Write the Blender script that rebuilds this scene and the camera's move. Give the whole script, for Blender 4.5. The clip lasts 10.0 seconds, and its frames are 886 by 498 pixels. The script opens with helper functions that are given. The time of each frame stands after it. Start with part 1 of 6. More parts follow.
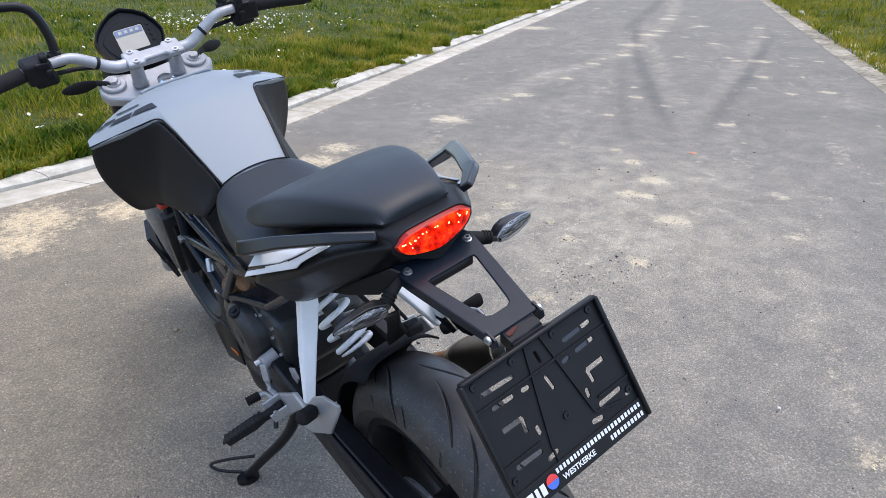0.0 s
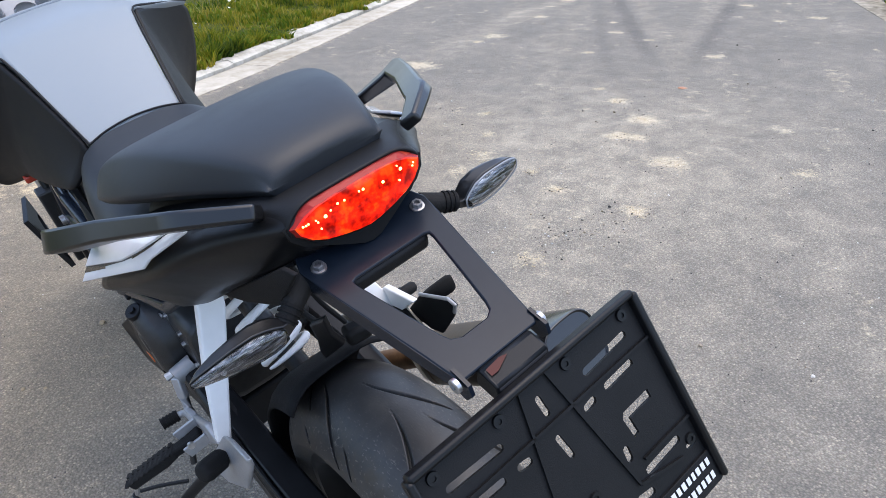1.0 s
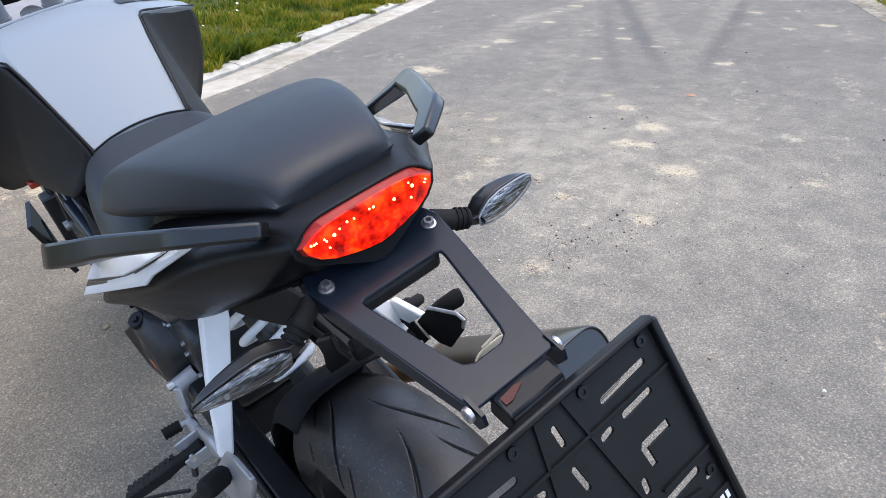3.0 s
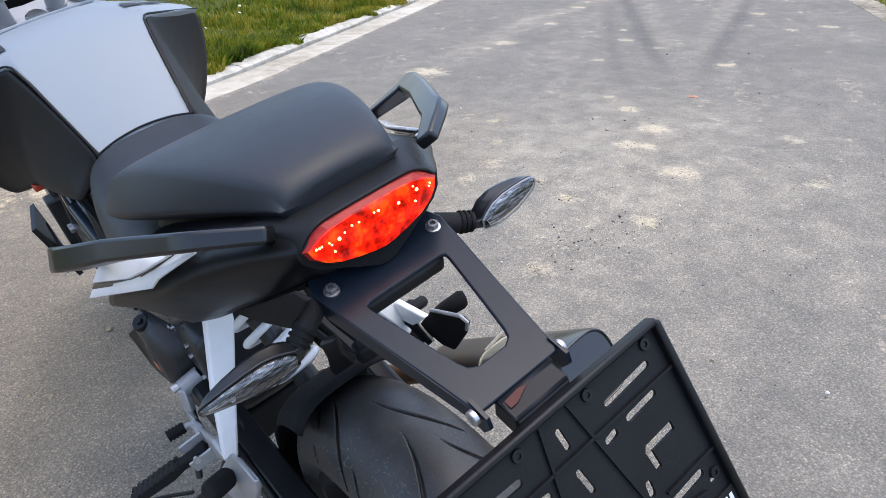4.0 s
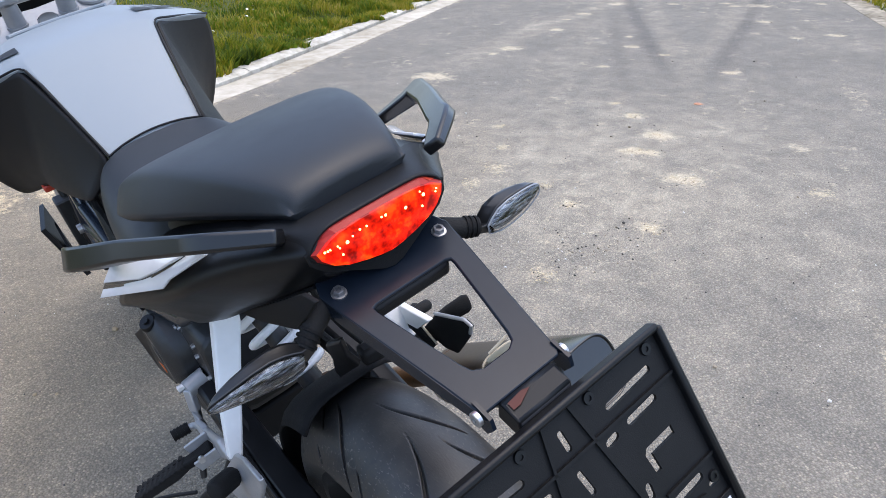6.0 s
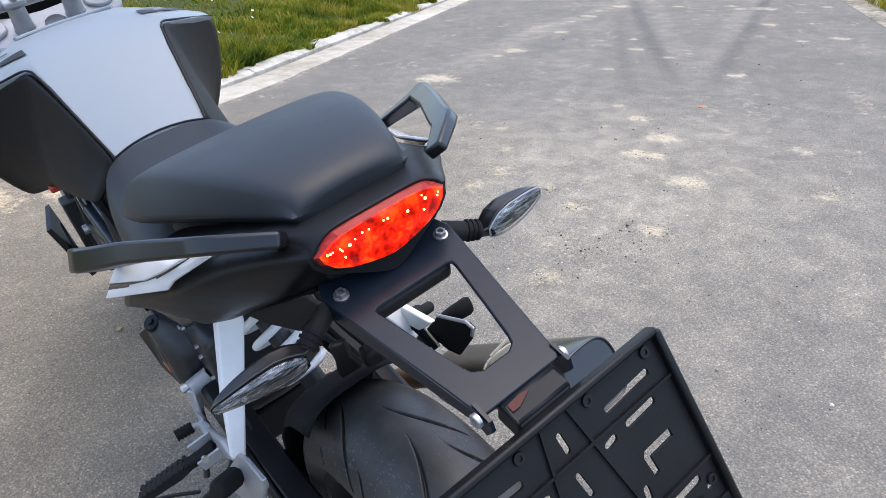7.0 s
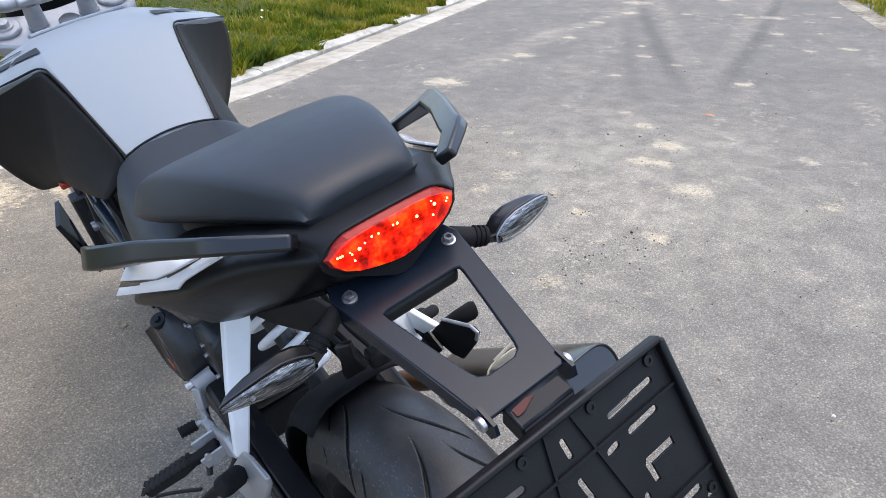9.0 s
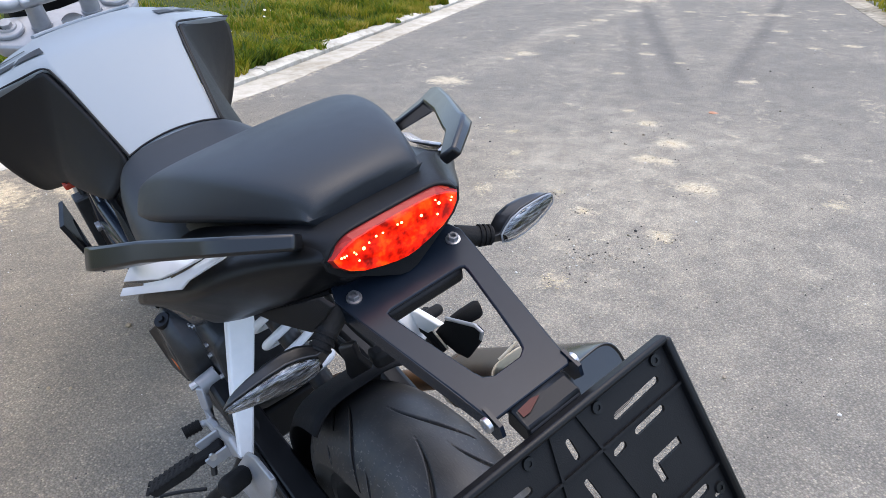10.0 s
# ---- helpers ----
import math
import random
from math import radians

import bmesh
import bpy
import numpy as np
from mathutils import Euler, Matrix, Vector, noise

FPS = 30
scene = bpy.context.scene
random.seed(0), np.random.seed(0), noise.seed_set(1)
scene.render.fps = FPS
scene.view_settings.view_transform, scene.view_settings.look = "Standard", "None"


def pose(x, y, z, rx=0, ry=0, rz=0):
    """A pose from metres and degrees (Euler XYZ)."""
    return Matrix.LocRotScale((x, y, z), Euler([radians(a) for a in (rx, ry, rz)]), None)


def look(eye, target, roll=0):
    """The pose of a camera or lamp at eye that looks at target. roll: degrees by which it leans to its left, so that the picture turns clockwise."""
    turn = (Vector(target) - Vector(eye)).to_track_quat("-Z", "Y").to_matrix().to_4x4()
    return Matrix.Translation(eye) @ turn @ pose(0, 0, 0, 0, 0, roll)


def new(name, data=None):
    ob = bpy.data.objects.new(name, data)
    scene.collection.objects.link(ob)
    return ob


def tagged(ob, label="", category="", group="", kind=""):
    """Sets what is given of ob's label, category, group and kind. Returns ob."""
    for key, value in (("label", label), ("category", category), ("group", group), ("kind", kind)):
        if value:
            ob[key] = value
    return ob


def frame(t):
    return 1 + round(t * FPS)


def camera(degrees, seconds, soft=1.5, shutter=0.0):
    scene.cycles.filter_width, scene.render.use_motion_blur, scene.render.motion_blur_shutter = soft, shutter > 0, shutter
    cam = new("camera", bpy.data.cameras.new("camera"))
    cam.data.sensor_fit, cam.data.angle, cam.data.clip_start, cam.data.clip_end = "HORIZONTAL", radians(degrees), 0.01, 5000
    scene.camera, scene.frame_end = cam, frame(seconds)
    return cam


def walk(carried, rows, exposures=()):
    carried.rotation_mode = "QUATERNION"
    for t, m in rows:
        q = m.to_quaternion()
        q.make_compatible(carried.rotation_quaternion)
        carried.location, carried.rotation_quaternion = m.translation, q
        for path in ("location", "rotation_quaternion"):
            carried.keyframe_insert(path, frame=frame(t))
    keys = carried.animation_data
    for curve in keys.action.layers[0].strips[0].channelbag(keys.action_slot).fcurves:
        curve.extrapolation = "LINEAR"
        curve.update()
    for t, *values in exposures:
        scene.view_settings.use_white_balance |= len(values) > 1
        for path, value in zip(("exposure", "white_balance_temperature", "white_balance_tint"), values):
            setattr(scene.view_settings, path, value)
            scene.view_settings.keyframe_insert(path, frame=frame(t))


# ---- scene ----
cam = camera(65.6, 10.0, 0.8)
PATH = [
    (0, (0.096, 0.104, 1.205), (1.256, 1.519, 0.397), 0.5),
    (0.5, (0.26, 0.25, 1.135), (1.395, 1.644, 0.259), 0.5),
    (1, (0.325, 0.326, 1.081), (1.488, 1.664, 0.155), -2.0),
    (1.5, (0.338, 0.34, 1.078), (1.532, 1.646, 0.146), -1.7),
    (2, (0.344, 0.346, 1.082), (1.524, 1.673, 0.163), -1.4),
    (2.5, (0.339, 0.346, 1.083), (1.503, 1.69, 0.166), -1.4),
    (4, (0.333, 0.346, 1.086), (1.486, 1.701, 0.173), -1.7),
    (4.5, (0.331, 0.345, 1.088), (1.485, 1.704, 0.181), -1.7),
    (5, (0.33, 0.342, 1.091), (1.485, 1.704, 0.19), -1.4),
    (5.5, (0.328, 0.342, 1.09), (1.48, 1.705, 0.189), -1.3),
    (7, (0.325, 0.336, 1.094), (1.467, 1.711, 0.196), -1.1),
    (7.5, (0.325, 0.337, 1.096), (1.467, 1.716, 0.204), -1.0),
    (8, (0.325, 0.335, 1.095), (1.47, 1.709, 0.202), -0.4),
    (8.5, (0.323, 0.334, 1.097), (1.466, 1.712, 0.205), 0.0),
    (9, (0.319, 0.334, 1.099), (1.455, 1.718, 0.208), -0.1),
    (9.5, (0.321, 0.336, 1.099), (1.45, 1.727, 0.208), -0.3),
    (10, (0.32, 0.337, 1.098), (1.448, 1.726, 0.204), -0.4),
]
walk(cam, [(t, look(eye, target, roll)) for t, eye, target, roll in PATH], [(0, 1.22), (1, 1.27), (2, 1.36), (2.5, 1.30), (4, 1.28), (10, 1.31)])

# ---------------------------------------------------------------- light
SUN_EL, SUN_ROT = radians(80), radians(125)
world = bpy.data.worlds.new("sky")
scene.world = world
world.use_nodes = True
wn = world.node_tree
sky = wn.nodes.new("ShaderNodeTexSky")
sky.sky_type = "NISHITA"
sky.sun_disc = False
sky.sun_elevation, sky.sun_rotation = SUN_EL, SUN_ROT
sky.dust_density, sky.air_density, sky.ozone_density = 2.3, 0.76, 0.65
wn.links.new(sky.outputs[0], wn.nodes["Background"].inputs[0])
wn.nodes["Background"].inputs[1].default_value = 0.20
sun = new("sun", bpy.data.lights.new("sun", "SUN"))
sun.data.energy, sun.data.angle, sun.data.color = 0.32, radians(90), (1.0, 1.0, 0.995)
SUN_DIR = Vector((math.sin(SUN_ROT) * math.cos(SUN_EL), math.cos(SUN_ROT) * math.cos(SUN_EL), math.sin(SUN_EL)))
sun.matrix_world = look(SUN_DIR * 30, (0, 0, 0))


# ---------------------------------------------------------------- materials
def ramp(nt, stops):
    r = nt.nodes.new("ShaderNodeValToRGB")
    els = r.color_ramp.elements
    while len(els) < len(stops):
        els.new(0.5)
    for e, (p, c) in zip(els, stops):
        e.position, e.color = p, (*c, 1) if len(c) == 3 else c
    return r


def noise_node(nt, scale, detail=4.0, rough=0.55, coords=None):
    n = nt.nodes.new("ShaderNodeTexNoise")
    n.inputs["Scale"].default_value, n.inputs["Detail"].default_value, n.inputs["Roughness"].default_value = scale, detail, rough
    if coords:
        nt.links.new(coords, n.inputs["Vector"])
    return n


def mat(name, lo, hi, rough=0.5, metal=0.0, scale=40.0, bump=0.0, bump_scale=300.0, coat=0.0, spec=0.5, rough_var=0.1, emit=None, emit_strength=0.0, transmission=0.0):
    """A surface whose colour wanders from lo to hi, with fine relief and uneven gloss."""
    m = bpy.data.materials.new(name)
    m.use_nodes = True
    nt = m.node_tree
    b = nt.nodes["Principled BSDF"]
    tc = nt.nodes.new("ShaderNodeTexCoord")
    n1 = noise_node(nt, scale, 6, 0.6, tc.outputs["Object"])
    n2 = noise_node(nt, scale * 0.12, 3, 0.5, tc.outputs["Object"])
    mix = nt.nodes.new("ShaderNodeMath")
    mix.operation = "MULTIPLY_ADD"
    mix.inputs[1].default_value = 0.5
    half = nt.nodes.new("ShaderNodeMath")
    half.operation = "MULTIPLY"
    half.inputs[1].default_value = 0.5
    nt.links.new(n2.outputs[0], half.inputs[0])
    nt.links.new(n1.outputs[0], mix.inputs[0])
    nt.links.new(half.outputs[0], mix.inputs[2])
    r = ramp(nt, [(0.36, lo), (0.64, hi)])
    nt.links.new(mix.outputs[0], r.inputs[0])
    nt.links.new(r.outputs[0], b.inputs["Base Color"])
    mr = nt.nodes.new("ShaderNodeMapRange")
    mr.inputs["To Min"].default_value, mr.inputs["To Max"].default_value = max(0.02, rough - rough_var), min(1, rough + rough_var)
    nt.links.new(n1.outputs[0], mr.inputs["Value"])
    nt.links.new(mr.outputs[0], b.inputs["Roughness"])
    b.inputs["Metallic"].default_value = metal
    b.inputs["Specular IOR Level"].default_value = spec
    b.inputs["Coat Weight"].default_value = coat
    b.inputs["Coat Roughness"].default_value = 0.08
    b.inputs["Transmission Weight"].default_value = transmission
    if bump:
        n3 = noise_node(nt, bump_scale, 3, 0.6, tc.outputs["Object"])
        bp = nt.nodes.new("ShaderNodeBump")
        bp.inputs["Strength"].default_value, bp.inputs["Distance"].default_value = bump, 0.002
        nt.links.new(n3.outputs[0], bp.inputs["Height"])
        nt.links.new(bp.outputs[0], b.inputs["Normal"])
    if emit:
        b.inputs["Emission Color"].default_value = (*emit, 1)
        b.inputs["Emission Strength"].default_value = emit_strength
    return m


PAINT = mat("white_silver_paint", (0.226, 0.258, 0.282), (0.234, 0.266, 0.290), 0.5, 0.0, 3, coat=0.10, spec=0.25, rough_var=0.0)
GLOSS_BLACK = mat("gloss_black_graphic", (0.008, 0.008, 0.009), (0.013, 0.013, 0.014), 0.22, 0, 50, coat=0.3)
GRAPHIC = mat("dark_grey_graphic", (0.010, 0.011, 0.012), (0.017, 0.018, 0.020), 0.5, 0, 50, spec=0.3)
PLASTIC = mat("black_textured_plastic", (0.005, 0.0052, 0.0058), (0.010, 0.0104, 0.0114), 0.55, 0, 25, 0.15, 900, spec=0.24)
SATIN = mat("black_satin_plastic", (0.004, 0.0043, 0.005), (0.008, 0.0085, 0.0096), 0.38, 0, 25, 0.08, 700, spec=0.26)
HANDLE = mat("satin_black_cast_metal", (0.0045, 0.0048, 0.0055), (0.0075, 0.008, 0.009), 0.32, 0, 25, 0.05, 900, coat=0.2, spec=0.45, rough_var=0.05)
VINYL = mat("black_seat_vinyl", (0.0118, 0.0142, 0.0172), (0.0172, 0.0202, 0.0240), 0.5, 0, 18, 0.10, 1400, spec=0.42)
# blue of the reflected sky is put into this black coat's base colour
POWDER_SKY_TINT = mat("black_powder_coat_sky_tint", (0.0070, 0.0110, 0.0180), (0.0100, 0.0145, 0.0225), 0.24, 0.0, 40, 0.02, 1500, spec=0.22, rough_var=0.04)
RUBBER = mat("grip_rubber", (0.006, 0.006, 0.006), (0.014, 0.014, 0.014), 0.75, 0, 60, 0.3, 500, spec=0.25)
DARK_METAL = mat("dark_engine_metal", (0.014, 0.0145, 0.015), (0.034, 0.035, 0.036), 0.38, 0.2, 45, 0.2, 500)
MATT = mat("matt_black_plastic", (0.004, 0.004, 0.0044), (0.010, 0.010, 0.0105), 0.8, 0, 30, 0.3, 400, spec=0.2)
ALU = mat("cast_aluminium", (0.33, 0.335, 0.345), (0.46, 0.465, 0.475), 0.42, 0.6, 60, 0.15, 900)
ALU_PAINT = mat("silver_painted_aluminium", (0.30, 0.305, 0.31), (0.40, 0.405, 0.415), 0.4, 0.4, 50, 0.05, 900)
WHITE_METAL = mat("white_coated_metal", (0.80, 0.80, 0.79), (0.88, 0.88, 0.87), 0.4, 0.0, 40, 0.05, 600)
STEEL = mat("zinc_steel", (0.35, 0.35, 0.36), (0.62, 0.62, 0.63), 0.35, 0.9, 120)
BRASS = mat("rusty_brown_metal", (0.07, 0.035, 0.016), (0.22, 0.12, 0.055), 0.6, 0.4, 60, 0.2)
SLEEVE = mat("heat_browned_steel", (0.030, 0.023, 0.017), (0.105, 0.078, 0.052), 0.45, 0.3, 30, 0.1)
BRASS_PALE = mat("pale_worn_metal", (0.55, 0.48, 0.36), (0.72, 0.66, 0.54), 0.4, 0.5, 60)
SILENCER = mat("brushed_silencer_steel", (0.24, 0.225, 0.19), (0.36, 0.34, 0.29), 0.32, 0.85, 40, 0.05, 400)
ORANGE = mat("orange_plastic", (0.55, 0.10, 0.012), (0.68, 0.15, 0.02), 0.4, 0, 40)
RED_DARK = mat("red_plastic", (0.35, 0.03, 0.012), (0.5, 0.05, 0.02), 0.4, 0, 40)
SCREEN = mat("display_glass", (0.44, 0.405, 0.335), (0.50, 0.465, 0.39), 0.25, 0, 30)
SCREEN_BLUE = mat("display_band", (0.16, 0.20, 0.30), (0.20, 0.25, 0.36), 0.2, 0, 30)
PRINT = mat("white_print", (0.60, 0.62, 0.64), (0.70, 0.72, 0.74), 0.6, 0, 200)
LOGO_RED = mat("red_print", (0.55, 0.03, 0.03), (0.65, 0.05, 0.05), 0.5, 0, 100)
LOGO_BLUE = mat("blue_print", (0.04, 0.12, 0.5), (0.06, 0.16, 0.6), 0.5, 0, 100)
CHROME = mat("chrome", (0.75, 0.75, 0.76), (0.85, 0.85, 0.85), 0.12, 1.0, 80, rough_var=0.05)
LENS = mat("clear_lens", (0.85, 0.86, 0.88), (0.95, 0.95, 0.96), 0.06, 0, 40, transmission=1.0, rough_var=0.02)


def striped_reflector():
    """Silvered reflector with facets drawn out along its length."""
    m = bpy.data.materials.new("faceted_reflector")
    m.use_nodes = True
    nt = m.node_tree
    b = nt.nodes["Principled BSDF"]
    tc = nt.nodes.new("ShaderNodeTexCoord")
    mp = nt.nodes.new("ShaderNodeMapping")
    mp.inputs["Scale"].default_value = (60, 420, 420)
    nt.links.new(tc.outputs["Object"], mp.inputs[0])
    n = noise_node(nt, 1.0, 3, 0.6, mp.outputs[0])
    r = ramp(nt, [(0.36, (0.010, 0.010, 0.011)), (0.47, (0.07, 0.072, 0.077)), (0.56, (0.22, 0.227, 0.24)), (0.66, (0.70, 0.72, 0.75))])
    nt.links.new(n.outputs[0], r.inputs[0])
    nt.links.new(r.outputs[0], b.inputs["Base Color"])
    b.inputs["Roughness"].default_value = 0.3
    b.inputs["Metallic"].default_value = 0.4
    bp = nt.nodes.new("ShaderNodeBump")
    bp.inputs["Strength"].default_value, bp.inputs["Distance"].default_value = 0.8, 0.003
    nt.links.new(n.outputs[0], bp.inputs["Height"])
    nt.links.new(bp.outputs[0], b.inputs["Normal"])
    return m


REFLECTOR = striped_reflector()
LIT_RIM_GREY = mat("pale_lit_lens_rim", (0.20, 0.21, 0.225), (0.30, 0.31, 0.33), 0.2, 0, 80, coat=0.3)
LED = mat("lit_led", (1, 0.6, 0.3), (1, 0.7, 0.4), 0.3, emit=(1.0, 0.50, 0.12), emit_strength=2.4)


def lamp_red():
    m = bpy.data.materials.new("lit_red_lens")
    m.use_nodes = True
    nt = m.node_tree
    b = nt.nodes["Principled BSDF"]
    tc = nt.nodes.new("ShaderNodeTexCoord")
    n = noise_node(nt, 75, 3, 0.6, tc.outputs["Object"])
    r = ramp(nt, [(0.36, (0.16, 0.002, 0.001)), (0.44, (0.52, 0.007, 0.002)), (0.53, (0.92, 0.018, 0.003)), (0.64, (1.0, 0.075, 0.006))])
    nt.links.new(n.outputs[0], r.inputs[0])
    nt.links.new(r.outputs[0], b.inputs["Emission Color"])
    b.inputs["Emission Strength"].default_value = 0.60
    b.inputs["Specular IOR Level"].default_value = 0.28
    b.inputs["Base Color"].default_value = (0.12, 0.002, 0.001, 1)
    b.inputs["Roughness"].default_value = 0.14
    return m


RED_LENS = lamp_red()
RED_EDGE = mat("pale_red_lens_edge", (0.24, 0.014, 0.012), (0.34, 0.028, 0.024), 0.35, 0, 60, spec=0.2, rough_var=0.04)
# colour of the reddish reflection painted on the plate lamp
RED_REFLECTION = mat("dull_red_reflection", (0.040, 0.004, 0.005), (0.06, 0.006, 0.007), 0.3, 0, 60, spec=0.15)
ZINC = mat("dull_zinc", (0.16, 0.16, 0.165), (0.28, 0.28, 0.285), 0.45, 0.7, 120)


def tyre_rubber():
    m = bpy.data.materials.new("worn_tyre_rubber")
    m.use_nodes = True
    nt = m.node_tree
    b = nt.nodes["Principled BSDF"]
    tc = nt.nodes.new("ShaderNodeTexCoord")
    a = noise_node(nt, 14, 5, 0.6, tc.outputs["Object"])
    long = nt.nodes.new("ShaderNodeMapping")
    long.inputs["Scale"].default_value = (1.0, 0.4, 0.4)
    nt.links.new(tc.outputs["Object"], long.inputs[0])
    f = noise_node(nt, 430, 3, 0.6, long.outputs[0])
    r = ramp(nt, [(0.35, (0.016, 0.0168, 0.0180)), (0.55, (0.030, 0.0308, 0.0314)), (0.7, (0.052, 0.0510, 0.0475))])
    nt.links.new(a.outputs[0], r.inputs[0])
    grit = ramp(nt, [(0.60, (0, 0, 0)), (0.66, (1, 1, 1))])
    nt.links.new(f.outputs[0], grit.inputs[0])
    gl = nt.nodes.new("ShaderNodeMath")
    gl.operation = "MULTIPLY"
    gl.inputs[1].default_value = 0.85
    nt.links.new(grit.outputs[0], gl.inputs[0])
    mx = nt.nodes.new("ShaderNodeMixRGB")
    mx.inputs[2].default_value = (0.17, 0.155, 0.13, 1)
    nt.links.new(r.outputs[0], mx.inputs[1])
    sx_ = nt.nodes.new("ShaderNodeSeparateXYZ")
    nt.links.new(tc.outputs["Object"], sx_.inputs[0])
    ab = nt.nodes.new("ShaderNodeMath")
    ab.operation = "ABSOLUTE"
    nt.links.new(sx_.outputs[0], ab.inputs[0])
    fl = nt.nodes.new("ShaderNodeMapRange")
    fl.inputs[1].default_value, fl.inputs[2].default_value = 0.018, 0.066
    fl.inputs[3].default_value = 0.12
    nt.links.new(ab.outputs[0], fl.inputs[0])
    gf = nt.nodes.new("ShaderNodeMath")
    gf.operation = "MULTIPLY"
    nt.links.new(gl.outputs[0], gf.inputs[0])
    nt.links.new(fl.outputs[0], gf.inputs[1])
    nt.links.new(gf.outputs[0], mx.inputs[0])
    st = noise_node(nt, 60, 5, 0.7, tc.outputs["Object"])
    sr = ramp(nt, [(0.42, (0, 0, 0)), (0.62, (1, 1, 1))])
    nt.links.new(st.outputs[0], sr.inputs[0])
    df = nt.nodes.new("ShaderNodeMath")
    df.operation = "MULTIPLY"
    nt.links.new(fl.outputs[0], df.inputs[0])
    nt.links.new(sr.outputs[0], df.inputs[1])
    dust = nt.nodes.new("ShaderNodeMixRGB")
    dust.inputs[2].default_value = (0.040, 0.035, 0.028, 1)
    nt.links.new(df.outputs[0], dust.inputs[0])
    nt.links.new(mx.outputs[0], dust.inputs[1])
    nt.links.new(dust.outputs[0], b.inputs["Base Color"])
    b.inputs["Roughness"].default_value = 0.5
    bp = nt.nodes.new("ShaderNodeBump")
    bp.inputs["Strength"].default_value, bp.inputs["Distance"].default_value = 0.2, 0.001
    nt.links.new(f.outputs[0], bp.inputs["Height"])
    nt.links.new(bp.outputs[0], b.inputs["Normal"])
    return m


INSERT = mat("gloss_white_paint", (0.70, 0.71, 0.73), (0.76, 0.77, 0.79), 0.22, 0, 50, coat=0.5, rough_var=0.04)
TYRE = tyre_rubber()


def asphalt():
    m = bpy.data.materials.new("dusty_asphalt")
    m.use_nodes = True
    nt = m.node_tree
    L = nt.links.new
    b = nt.nodes["Principled BSDF"]
    tc = nt.nodes.new("ShaderNodeTexCoord")
    at = nt.nodes.new("ShaderNodeAttribute")
    at.attribute_name = "sand"
    big = noise_node(nt, 1.3, 6, 0.66, tc.outputs["Object"])
    mid = noise_node(nt, 7, 5, 0.62, tc.outputs["Object"])
    fine = noise_node(nt, 130, 4, 0.65, tc.outputs["Object"])
    vor = nt.nodes.new("ShaderNodeTexVoronoi")
    vor.inputs["Scale"].default_value = 200
    L(tc.outputs["Object"], vor.inputs["Vector"])
    base = ramp(nt, [(0.30, (0.174, 0.163, 0.139)), (0.42, (0.205, 0.191, 0.161)), (0.52, (0.232, 0.215, 0.179)), (0.68, (0.299, 0.274, 0.224))])
    add = nt.nodes.new("ShaderNodeMath")
    add.operation = "MULTIPLY_ADD"
    add.inputs[1].default_value = 0.5
    hb = nt.nodes.new("ShaderNodeMath")
    hb.operation = "MULTIPLY"
    hb.inputs[1].default_value = 0.5
    L(mid.outputs[0], hb.inputs[0])
    L(big.outputs[0], add.inputs[0])
    L(hb.outputs[0], add.inputs[2])
    L(add.outputs[0], base.inputs[0])
    # stones in the surface
    stone = ramp(nt, [(0.0, (0.66, 0.66, 0.67)), (0.45, (0.92, 0.92, 0.92)), (0.75, (1.08, 1.07, 1.05)), (0.90, (1.32, 1.29, 1.24)), (1.0, (1.95, 1.86, 1.72))])
    sep = nt.nodes.new("ShaderNodeSeparateColor")
    L(vor.outputs["Color"], sep.inputs[0])
    L(sep.outputs[0], stone.inputs[0])
    mul = nt.nodes.new("ShaderNodeMixRGB")
    mul.blend_type = "MULTIPLY"
    mul.inputs[0].default_value = 0.56
    # relief shade put into the colour: stone tops lighter, gaps between darker
    gap = ramp(nt, [(0.12, (1.20, 1.19, 1.17)), (0.42, (1.0, 1.0, 1.0)), (0.72, (0.50, 0.50, 0.51))])
    L(vor.outputs["Distance"], gap.inputs[0])
    tops = nt.nodes.new("ShaderNodeMixRGB")
    tops.blend_type = "MULTIPLY"
    tops.inputs[0].default_value = 1.0
    L(stone.outputs[0], tops.inputs[1])
    L(gap.outputs[0], tops.inputs[2])
    L(base.outputs[0], mul.inputs[1])
    L(tops.outputs[0], mul.inputs[2])
    # sand and dust
    s1 = nt.nodes.new("ShaderNodeMath")
    s1.operation = "MULTIPLY_ADD"
    s1.inputs[1].default_value = 2.5
    s2 = nt.nodes.new("ShaderNodeMath")
    s2.operation = "MULTIPLY_ADD"
    s2.inputs[1].default_value = 1.0
    s2.inputs[2].default_value = -1.97
    crumb = noise_node(nt, 48, 8, 0.84, tc.outputs["Object"])
    L(crumb.outputs[0], s1.inputs[0])
    L(at.outputs["Fac"], s2.inputs[0])
    patch = noise_node(nt, 17, 3, 0.6, tc.outputs["Object"])
    s3 = nt.nodes.new("ShaderNodeMath")
    s3.operation = "MULTIPLY_ADD"
    s3.inputs[1].default_value = 1.5
    L(patch.outputs[0], s3.inputs[0])
    L(s2.outputs[0], s3.inputs[2])
    L(s3.outputs[0], s1.inputs[2])
    mask = ramp(nt, [(0.36, (0, 0, 0)), (0.55, (0.35, 0.35, 0.35)), (0.9, (1, 1, 1))])
    L(s1.outputs[0], mask.inputs[0])
    sandc = ramp(nt, [(0.34, (0.36, 0.29, 0.185)), (0.66, (0.72, 0.64, 0.48))])
    L(fine.outputs[0], sandc.inputs[0])
    # pale dust carried along by wheels
    du = nt.nodes.new("ShaderNodeAttribute")
